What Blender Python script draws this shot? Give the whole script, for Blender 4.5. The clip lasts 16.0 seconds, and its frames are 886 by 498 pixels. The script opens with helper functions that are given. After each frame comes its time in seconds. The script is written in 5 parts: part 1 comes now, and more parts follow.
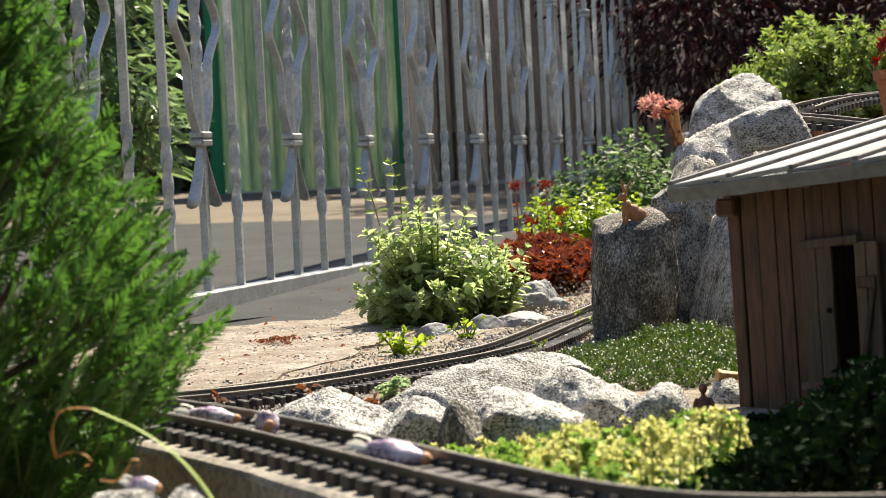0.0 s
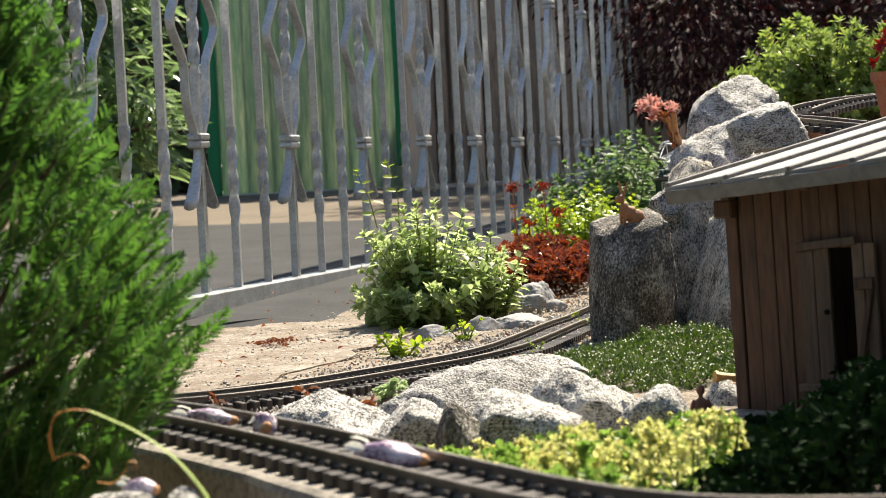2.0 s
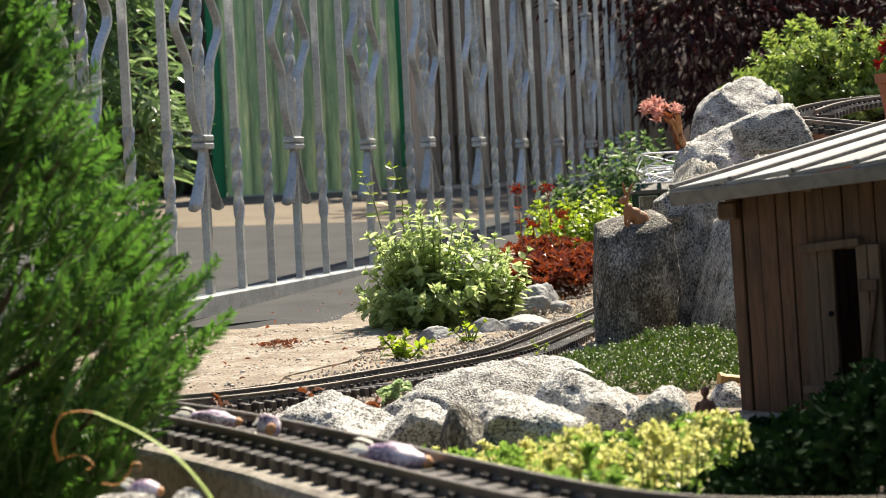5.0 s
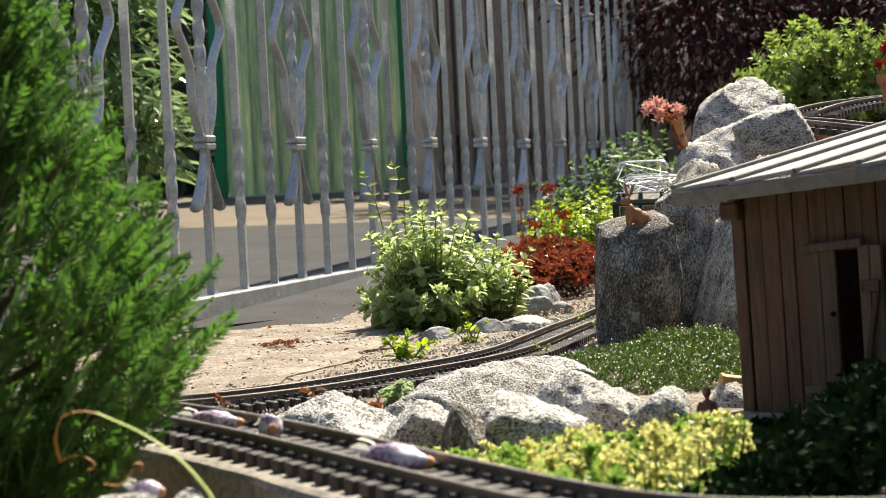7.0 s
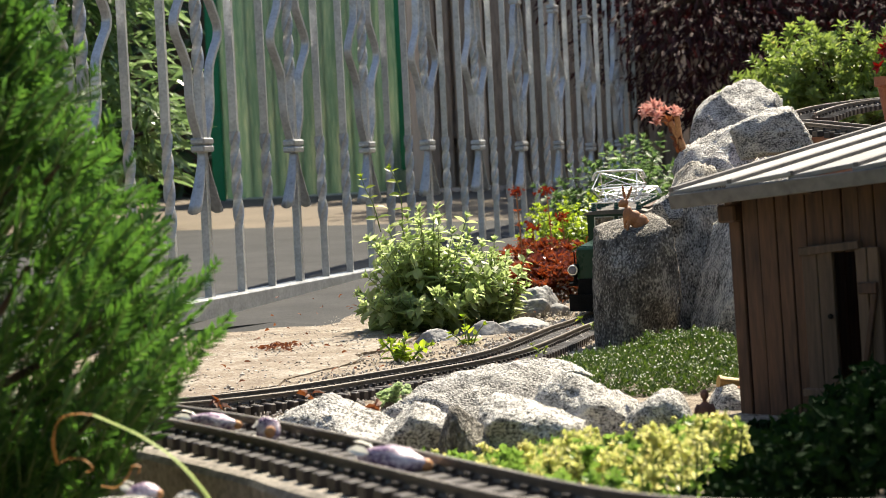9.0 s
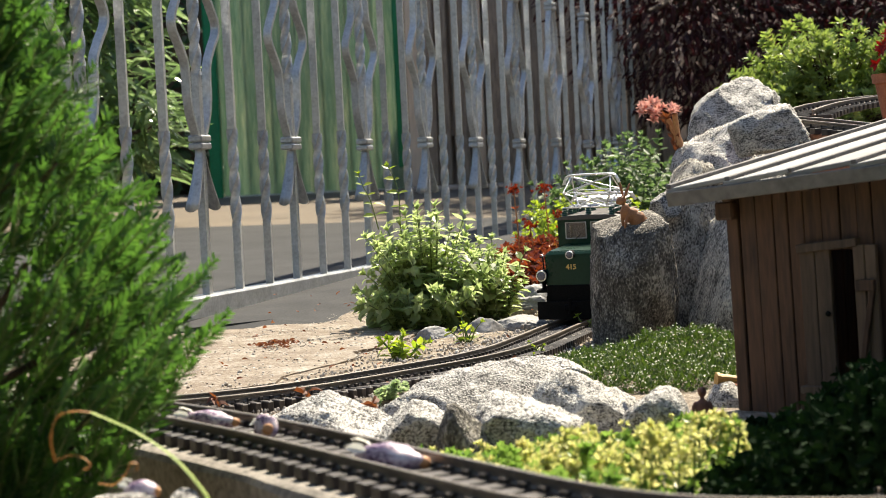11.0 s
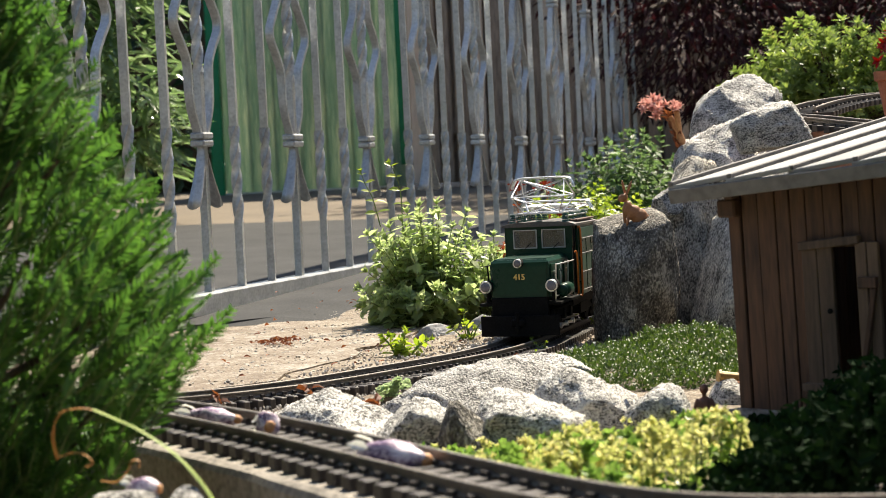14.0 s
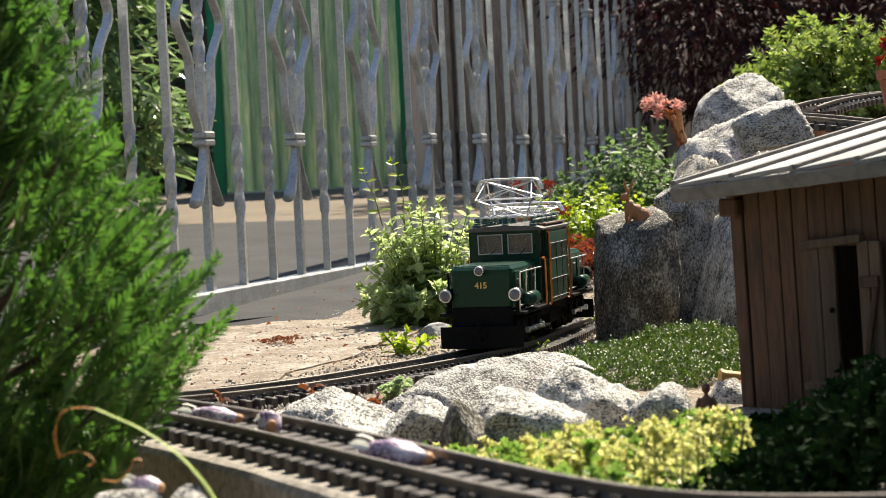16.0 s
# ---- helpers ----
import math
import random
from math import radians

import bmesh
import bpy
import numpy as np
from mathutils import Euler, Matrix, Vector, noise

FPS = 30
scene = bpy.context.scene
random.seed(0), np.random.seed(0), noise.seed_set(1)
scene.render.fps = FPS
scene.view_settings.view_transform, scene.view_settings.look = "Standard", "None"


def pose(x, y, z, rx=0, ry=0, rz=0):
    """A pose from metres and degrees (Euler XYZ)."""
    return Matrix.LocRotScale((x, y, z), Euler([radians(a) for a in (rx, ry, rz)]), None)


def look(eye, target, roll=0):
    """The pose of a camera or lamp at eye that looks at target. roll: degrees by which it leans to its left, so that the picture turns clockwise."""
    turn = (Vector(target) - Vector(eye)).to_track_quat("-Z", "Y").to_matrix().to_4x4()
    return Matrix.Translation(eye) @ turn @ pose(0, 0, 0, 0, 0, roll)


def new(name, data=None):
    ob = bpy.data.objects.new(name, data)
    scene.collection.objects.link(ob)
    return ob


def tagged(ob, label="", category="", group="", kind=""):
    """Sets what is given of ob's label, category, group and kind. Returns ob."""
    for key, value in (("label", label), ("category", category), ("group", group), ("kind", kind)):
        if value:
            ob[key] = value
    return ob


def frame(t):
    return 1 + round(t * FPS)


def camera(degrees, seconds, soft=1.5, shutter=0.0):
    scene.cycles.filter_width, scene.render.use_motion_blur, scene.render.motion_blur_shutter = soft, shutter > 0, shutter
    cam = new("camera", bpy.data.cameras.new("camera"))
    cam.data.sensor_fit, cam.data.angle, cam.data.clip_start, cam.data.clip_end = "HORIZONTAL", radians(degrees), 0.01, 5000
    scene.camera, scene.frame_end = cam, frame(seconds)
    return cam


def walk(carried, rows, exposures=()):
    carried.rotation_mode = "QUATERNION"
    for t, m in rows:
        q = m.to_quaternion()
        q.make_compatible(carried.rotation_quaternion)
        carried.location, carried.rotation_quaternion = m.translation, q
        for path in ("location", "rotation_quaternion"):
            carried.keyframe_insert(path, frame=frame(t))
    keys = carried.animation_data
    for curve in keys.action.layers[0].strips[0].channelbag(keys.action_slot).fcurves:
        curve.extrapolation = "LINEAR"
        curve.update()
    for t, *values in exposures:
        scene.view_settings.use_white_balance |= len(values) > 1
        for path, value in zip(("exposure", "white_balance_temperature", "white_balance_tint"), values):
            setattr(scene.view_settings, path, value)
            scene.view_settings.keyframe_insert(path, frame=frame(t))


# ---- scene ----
# The eye stands still at 0.22 m above the rail tops; only small turns of the tripod head.
cam = camera(26, 16.0, soft=0.8)
EYE = (0.0, 0.0, 0.22)
PITCH, ROLL = 2.408, 2.8
SWAY = [(0, 0, 0), (.5, -1.5, 1.5), (1, -3, 2), (1.5, -3, 3), (2, -4.5, 3), (2.5, -3, 5), (3, 1.3, 6), (3.5, 1, 6), (4, 1.3, 6),
        (5.2, 3, 6), (6.5, 4.5, 6), (7, 6, 7), (7.5, 7.5, 7.7), (8, 7.7, 7.7), (8.5, 6, 10), (9, 1.7, 11), (10.2, -1, 8),
        (11.5, -2.7, 5.3), (12, -2, 4.5), (12.5, -1.7, 3), (13, -1.5, 2), (13.5, -1.7, 0), (14, 1.5, 1.5), (14.5, 3, 1.7),
        (15, 3.3, 2.2), (15.5, 4.5, .8), (16, 4.8, 0)]


def head(dx, dy):
    """The camera's pose with small turns, in units of 1/3396 radian."""
    yaw, tilt = math.degrees(dx / 3396), math.degrees(dy / 3396)
    return Matrix.Translation(EYE) @ pose(0, 0, 0, 0, 0, yaw) @ pose(0, 0, 0, 90 - PITCH + tilt) @ pose(0, 0, 0, 0, 0, -ROLL)


walk(cam, [(t, head(a, b)) for t, a, b in SWAY], exposures=[(0, 1.2), (16, 1.2)])
cam.data.dof.use_dof, cam.data.dof.focus_distance, cam.data.dof.aperture_fstop = True, 2.45, 17.5

# ---- light ----
SUN_AZ, SUN_EL = 26.0, 53.0      # degrees east of the +y axis, and above the horizon
world = bpy.data.worlds.new("sky")
scene.world = world
world.use_nodes = True
nt = world.node_tree
sky = nt.nodes.new("ShaderNodeTexSky")
sky.sky_type, sky.sun_disc = "NISHITA", False
sky.sun_elevation, sky.sun_rotation = radians(SUN_EL), radians(SUN_AZ)
nt.links.new(sky.outputs[0], nt.nodes["Background"].inputs[0])
nt.nodes["Background"].inputs[1].default_value = 0.08
sun = new("sun", bpy.data.lights.new("sun", "SUN"))
sun.data.energy, sun.data.angle, sun.data.color = 5.0, radians(0.55), (1, 0.90, 0.72)
sun_dir = Vector((math.sin(radians(SUN_AZ)) * math.cos(radians(SUN_EL)), math.cos(radians(SUN_AZ)) * math.cos(radians(SUN_EL)), math.sin(radians(SUN_EL))))
sun.matrix_world = look(sun_dir * 30, (0, 0, 0))


# ---- materials ----
def mat(name, a, b, scale=20, rough=0.7, bump=0.3, metal=0.0, fine=8.0, c=None, stretch=(1, 1, 1), spec=0.5, depth=0.002, spread=(0.35, 0.65), spots=None, grain=0.45, through_light=0.0):
    """Two scales of noise between colours a and b, fine grain in bump; spots: (colour, scale, threshold)."""
    m = bpy.data.materials.new(name)
    m.use_nodes = True
    t = m.node_tree
    n, lk = t.nodes, t.links
    bs = n["Principled BSDF"]
    co = n.new("ShaderNodeTexCoord")
    mp = n.new("ShaderNodeMapping")
    mp.inputs["Scale"].default_value = stretch
    lk.new(co.outputs["Object"], mp.inputs[0])
    n1 = n.new("ShaderNodeTexNoise")
    n1.inputs["Scale"].default_value, n1.inputs["Detail"].default_value, n1.inputs["Roughness"].default_value = scale, 6, 0.65
    n2 = n.new("ShaderNodeTexNoise")
    n2.inputs["Scale"].default_value, n2.inputs["Detail"].default_value = scale * fine, 4
    for q in (n1, n2):
        lk.new(mp.outputs[0], q.inputs["Vector"])
    mx = n.new("ShaderNodeMath")
    mx.operation = "MULTIPLY_ADD"
    mx.inputs[1].default_value = grain
    ad = n.new("ShaderNodeMath")
    ad.operation = "MULTIPLY"
    ad.inputs[1].default_value = 1 - grain
    lk.new(n1.outputs[0], ad.inputs[0])
    lk.new(n2.outputs[0], mx.inputs[0])
    lk.new(ad.outputs[0], mx.inputs[2])
    ramp = n.new("ShaderNodeValToRGB")
    ramp.color_ramp.elements[0].position, ramp.color_ramp.elements[1].position = spread
    ramp.color_ramp.elements[0].color, ramp.color_ramp.elements[1].color = (*a, 1), (*b, 1)
    if c:
        e = ramp.color_ramp.elements.new((spread[0] + spread[1]) / 2)
        e.color = (*c, 1)
    lk.new(mx.outputs[0], ramp.inputs[0])
    out = ramp.outputs[0]
    if spots:
        col, sc, th = spots
        n3 = n.new("ShaderNodeTexNoise")
        n3.inputs["Scale"].default_value, n3.inputs["Detail"].default_value = sc, 3
        lk.new(mp.outputs[0], n3.inputs["Vector"])
        r3 = n.new("ShaderNodeValToRGB")
        r3.color_ramp.elements[0].position, r3.color_ramp.elements[1].position = th, th + 0.06
        lk.new(n3.outputs[0], r3.inputs[0])
        mix = n.new("ShaderNodeMix")
        mix.data_type = "RGBA"
        lk.new(r3.outputs[0], mix.inputs[0])
        lk.new(out, mix.inputs[6])
        mix.inputs[7].default_value = (*col, 1)
        out = mix.outputs[2]
    oi = n.new("ShaderNodeObjectInfo")
    hv = n.new("ShaderNodeHueSaturation")
    mr = n.new("ShaderNodeMapRange")
    mr.inputs["To Min"].default_value, mr.inputs["To Max"].default_value = 0.85, 1.15
    lk.new(oi.outputs["Random"], mr.inputs[0])
    lk.new(mr.outputs[0], hv.inputs["Value"])
    lk.new(out, hv.inputs["Color"])
    lk.new(hv.outputs[0], bs.inputs["Base Color"])
    rr = n.new("ShaderNodeMapRange")
    rr.inputs["To Min"].default_value, rr.inputs["To Max"].default_value = max(0.03, rough - 0.12), min(1, rough + 0.12)
    lk.new(n1.outputs[0], rr.inputs[0])
    lk.new(rr.outputs[0], bs.inputs["Roughness"])
    bs.inputs["Metallic"].default_value = metal
    bs.inputs["Specular IOR Level"].default_value = spec
    if through_light:
        tr = n.new("ShaderNodeBsdfTranslucent")
        lk.new(hv.outputs[0], tr.inputs["Color"])
        ms = n.new("ShaderNodeMixShader")
        ms.inputs[0].default_value = through_light
        lk.new(bs.outputs[0], ms.inputs[1])
        lk.new(tr.outputs[0], ms.inputs[2])
        lk.new(ms.outputs[0], n["Material Output"].inputs[0])
    if bump:
        bp = n.new("ShaderNodeBump")
        bp.inputs["Strength"].default_value, bp.inputs["Distance"].default_value = bump, depth
        lk.new(mx.outputs[0], bp.inputs["Height"])
        lk.new(bp.outputs[0], bs.inputs["Normal"])
    return m


def leaf_mat(name, a, b, c=None, rough=0.45, trans=0.4):
    """Leaves: each leaf its own shade, some light through the blade."""
    m = bpy.data.materials.new(name)
    m.use_nodes = True
    t = m.node_tree
    n, lk = t.nodes, t.links
    bs = n["Principled BSDF"]
    geo = n.new("ShaderNodeNewGeometry")
    ramp = n.new("ShaderNodeValToRGB")
    ramp.color_ramp.elements[0].color, ramp.color_ramp.elements[1].color = (*a, 1), (*b, 1)
    if c:
        e = ramp.color_ramp.elements.new(0.8)
        e.color = (*b, 1)
        ramp.color_ramp.elements[2].color = (*c, 1)
    co = n.new("ShaderNodeTexCoord")
    ns = n.new("ShaderNodeTexNoise")
    ns.inputs["Scale"].default_value = 25
    lk.new(co.outputs["Object"], ns.inputs["Vector"])
    ad = n.new("ShaderNodeMath")
    ad.operation = "MULTIPLY_ADD"
    ad.inputs[1].default_value = 0.7
    mu = n.new("ShaderNodeMath")
    mu.operation = "MULTIPLY"
    mu.inputs[1].default_value = 0.3
    lk.new(ns.outputs[0], mu.inputs[0])
    lk.new(geo.outputs["Random Per Island"], ad.inputs[0])
    lk.new(mu.outputs[0], ad.inputs[2])
    lk.new(ad.outputs[0], ramp.inputs[0])
    lk.new(ramp.outputs[0], bs.inputs["Base Color"])
    bs.inputs["Roughness"].default_value = rough
    tr = n.new("ShaderNodeBsdfTranslucent")
    hv = n.new("ShaderNodeHueSaturation")
    hv.inputs["Saturation"].default_value, hv.inputs["Value"].default_value = 1.15, 1.5
    lk.new(ramp.outputs[0], hv.inputs["Color"])
    lk.new(hv.outputs[0], tr.inputs["Color"])
    mx = n.new("ShaderNodeMixShader")
    mx.inputs[0].default_value = trans
    lk.new(bs.outputs[0], mx.inputs[1])
    lk.new(tr.outputs[0], mx.inputs[2])
    lk.new(mx.outputs[0], n["Material Output"].inputs[0])
    return m


M_SOIL = mat("soil_gravel", (.07, .054, .038), (.34, .30, .245), 45, .9, 1.0, fine=6, depth=.006, c=(.19, .145, .10), spread=(.38, .62))
M_CONC = mat("driveway_concrete", (.10, .082, .062), (.175, .142, .106), 3, .9, .3, spec=.2, fine=40, depth=.001)
M_ASPHALT = mat("grey_asphalt", (.042, .042, .0425), (.092, .091, .090), 7, .9, .6, spec=.1, fine=40, depth=.001)
M_SLAB = mat("tan_concrete", (.085, .055, .030), (.28, .255, .215), 16, .75, 1.0, fine=14, depth=.004, c=(.16, .12, .08), spread=(.38, .62), spots=((.28, .25, .21), 60, .62))
M_GRANITE = mat("granite", (.05, .047, .043), (.72, .69, .63), 45, .85, 1.0, fine=9, c=(.42, .40, .37), depth=.006, spread=(.40, .59), grain=.55, stretch=(1, 1, 1.4), spots=((.07, .066, .06), 260, .60))
M_GRANITE_DARK = mat("lichen_granite", (.04, .034, .027), (.54, .495, .42), 32, .9, 1.0, fine=9, c=(.155, .138, .114), depth=.012, spread=(.40, .62), grain=.48, stretch=(1.3, 1.3, .8), spots=((.40, .375, .33), 240, .63))
M_GRANITE_MID = mat("weathered_granite", (.08, .07, .058), (.82, .76, .66), 36, .88, 1.0, fine=9, c=(.44, .40, .34), depth=.012, spread=(.39, .61), grain=.52, stretch=(1.3, 1.3, .8), spots=((.06, .052, .045), 230, .62))
M_FLATSTONE = mat("grey_slate", (.16, .16, .16), (.36, .35, .34), 30, .75, .5, depth=.002)
M_STEEL = mat("galvanised_steel", (.31, .312, .308), (.55, .552, .545), 35, .38, .35, metal=.45, fine=5, depth=.0006)
M_RAIL = mat("weathered_brass_rail", (.12, .10, .082), (.25, .22, .185), 60, .5, .35, metal=.4, depth=.0004)
M_TIE = mat("brown_plastic_tie", (.026, .020, .017), (.066, .053, .045), 60, .5, .35, stretch=(1, 1, 1), depth=.0005)
M_KERB = mat("old_concrete_kerb", (.13, .115, .095), (.36, .32, .27), 25, .9, 1.0, fine=8, depth=.002)
M_WOOD = mat("stained_brown_wood", (.034, .017, .0095), (.130, .064, .034), 14, .75, .5, stretch=(3, 3, .35), fine=6, depth=.0012)
M_WOOD_LIGHT = mat("worn_brown_wood", (.062, .038, .023), (.15, .096, .060), 14, .75, .5, stretch=(3, 3, .35), fine=6, depth=.0012)
M_ROOF = mat("grey_roof_board", (.21, .204, .194), (.34, .33, .315), 10, .7, .3, stretch=(.5, 3, 3), depth=.0008)
M_ROOF_EDGE = mat("dark_roof_edge", (.10, .09, .085), (.19, .175, .16), 12, .7, .3, depth=.0008)
M_BLACK = mat("painted_inner_shade", (.008, .007, .006), (.016, .014, .012), 10, .9, 0)


M_WALL = mat("screen_wall_green", (.02, .035, .015), (.06, .085, .04), 4, .9, .6)


# ---- mesh helpers ----
def empty(name, m=None):
    ob = new(name)
    ob.empty_display_size = 0.05
    if m is not None:
        ob.matrix_basis = m
    return ob


def mesh_of(bm, name, material, smooth=False):
    me = bpy.data.meshes.new(name)
    bm.to_mesh(me)
    bm.free()
    me.materials.append(material)
    if smooth:
        me.polygons.foreach_set("use_smooth", [True] * len(me.polygons))
    return me


def part(name, bm, material, parent=None, label="", smooth=False):
    ob = new(name, mesh_of(bm, name, material, smooth))
    ob.parent = parent
    if label:
        tagged(ob, label)
    return ob


def piece(name, me, parent, m):
    """One more object on a shared mesh."""
    ob = new(name, me)
    ob.parent = parent
    ob.matrix_basis = m
    return ob


def box(bm, c, s, m=None, bevel=0.0, seg=1):
    """A box with centre c and size s, its edges bevelled."""
    r = bmesh.ops.create_cube(bm, size=1.0)
    vs = r["verts"]
    for v in vs:
        v.co = Vector((v.co.x * s[0], v.co.y * s[1], v.co.z * s[2]))
    if bevel:
        es = list({e for v in vs for e in v.link_edges})
        q = bmesh.ops.bevel(bm, geom=es, offset=bevel, segments=seg, affect="EDGES", profile=0.7)
        vs = list({v for f in q["faces"] for v in f.verts} | {v for v in vs if v.is_valid})
        grow = set(vs)
        for v in list(grow):
            for e in v.link_edges:
                grow.update(e.verts)
        vs = list(grow)
    t = Matrix.Translation(c)
    for v in vs:
        v.co = t @ (m @ v.co if m is not None else v.co)
    return bm


def rod(bm, p, q, r, r2=None, n=8, cap=True):
    """A tapered rod from p to q."""
    p, q = Vector(p), Vector(q)
    d = q - p
    g = bmesh.ops.create_cone(bm, cap_ends=cap, segments=n, radius1=r, radius2=r if r2 is None else r2, depth=d.length)
    m = Matrix.Translation((p + q) / 2) @ d.to_track_quat("Z", "Y").to_matrix().to_4x4()
    bmesh.ops.transform(bm, matrix=m, verts=g["verts"])
    return bm


def ball(bm, c, s, sub=2, m=None):
    g = bmesh.ops.create_icosphere(bm, subdivisions=sub, radius=1.0)
    for v in g["verts"]:
        p = Vector((v.co.x * s[0], v.co.y * s[1], v.co.z * s[2]))
        v.co = Vector(c) + (m @ p if m is not None else p)
    return bm


def sweep(bm, path, prof, up=Vector((0, 0, 1)), closed=True, caps=True, scales=None):
    """A profile (list of (side, up)) drawn along a path."""
    path = [Vector(p) for p in path]
    rings = []
    for i, p in enumerate(path):
        t = (path[min(i + 1, len(path) - 1)] - path[max(i - 1, 0)]).normalized()
        side = t.cross(up)
        side = side.normalized() if side.length > 1e-6 else Vector((1, 0, 0))
        u = side.cross(t)
        k = scales[i] if scales else 1
        rings.append([bm.verts.new(p + side * a * k + u * b * k) for a, b in prof])
    n = len(prof)
    for a, b in zip(rings, rings[1:]):
        for j in range(n if closed else n - 1):
            bm.faces.new((a[j], a[(j + 1) % n], b[(j + 1) % n], b[j]))
    if caps and closed:
        bm.faces.new(rings[0][::-1])
        bm.faces.new(rings[-1])
    bmesh.ops.recalc_face_normals(bm, faces=bm.faces)
    return bm


def circle(r, n=8):
    return [(r * math.cos(2 * math.pi * k / n), r * math.sin(2 * math.pi * k / n)) for k in range(n)]


def curve_through(ctrl, n=12):
    """A smooth line through control points."""
    P = [Vector(p) for p in ctrl]
    Q = [2 * P[0] - P[1], *P, 2 * P[-1] - P[-2]]
    out = []
    for i in range(1, len(Q) - 2):
        a, b, c, d = Q[i - 1:i + 3]
        for k in range(n):
            t = k / n
            out.append(0.5 * (2 * b + (c - a) * t + (2 * a - 5 * b + 4 * c - d) * t * t + (3 * b - a - 3 * c + d) * t ** 3))
    return out + [P[-1]]


class Line:
    """A line that can be asked for a place and a direction by its length."""

    def __init__(self, pts):
        self.p = np.array([tuple(q) for q in pts])
        self.s = np.r_[0, np.cumsum(np.linalg.norm(np.diff(self.p, axis=0), axis=1))]

    def at(self, s):
        return Vector([float(np.interp(s, self.s, self.p[:, k])) for k in range(3)])

    def way(self, s):
        return (self.at(s + .01) - self.at(s - .01)).normalized()


def boulder(name, c, s, seed, material, label, sub=4, rough=0.22, turn=0.0, lean=(0, 0), flat=0.5, cut=6, cap=9.0, taper=0.0):
    """A weathered stone: a ball cut by a few planes, then roughened at two scales."""
    rnd = random.Random(seed)
    bm = bmesh.new()
    bmesh.ops.create_icosphere(bm, subdivisions=sub, radius=1.0)
    planes = []
    for k in range(cut):
        d = Vector((rnd.uniform(-1, 1), rnd.uniform(-1, 1), rnd.uniform(-.5, 1))).normalized()
        planes.append((d, rnd.uniform(.62, .9)))
    o = Vector((seed * 3.7, seed * 1.3, seed * 2.1))
    for v in bm.verts:
        p = v.co.copy()
        p += p * rough * noise.noise(p * 1.1 + o)
        for d, h in planes:
            k = p.dot(d) - h
            if k > 0:
                p -= d * k * .95
        p += v.co * (rough * .26 * (.5 - abs(noise.noise(p * 2.6 + o))) + rough * .20 * (.4 - abs(noise.noise(p * 6.5 + o))) + rough * .13 * noise.noise(p * 15 + o) + rough * .10 * noise.noise(p * 33 + o))
        top = cap + .12 * p.x
        if p.z > top:
            p.z = top + (p.z - top) * .2
        if p.z < -flat:
            p.z = -flat + (p.z + flat) * .1
        k = 1 + taper * p.z
        v.co = Vector((p.x * s[0] * k, p.y * s[1] * k, p.z * s[2]))
    ob = new(name, mesh_of(bm, name, material, True))
    ob.matrix_basis = pose(*c, lean[0], lean[1], turn)
    return tagged(ob, label, "rock")


# ---- ground ----
def rise(x, y):
    """Height of the ground: the bed by the track, the driveway climbing behind the fence, the hollow by the raised siding."""
    z = -0.018
    if y > 3.0:
        z += 0.027 * min(y - 3.0, 7.0)
    z += 0.004 * noise.noise(Vector((x * 9, y * 9, 0))) * max(0, min(1, 4 - y))
    return z


def lay_ground():
    bm = bmesh.new()
    xs = [-300, -60, -12, -4, -1.6, *np.arange(-1.0, 1.4, .04), 1.6, 4, 12, 60, 300]
    ys = [-300, -60, -10, -2, 0, .5, *np.arange(.8, 4.2, .04), 4.6, 5.2, 6, 7, 8, 9, 10, 12, 20, 60, 300]
    g = [[bm.verts.new((x, y, rise(x, y))) for x in xs] for y in ys]
    for a, b in zip(g, g[1:]):
        for j in range(len(xs) - 1):
            bm.faces.new((a[j], a[j + 1], b[j + 1], b[j]))
    ob = part("ground", bm, M_SOIL, smooth=True)
    tagged(ob, "brown gravelly garden soil strewn with grit", "ground", kind="structure")


lay_ground()

FENCE_A, FENCE_U = Vector((-0.4036, 3.2811, 0)), Vector((0.3051, 0.9523, 0))
FENCE_N = Vector((-0.9523, 0.3051, 0))     # towards the driveway


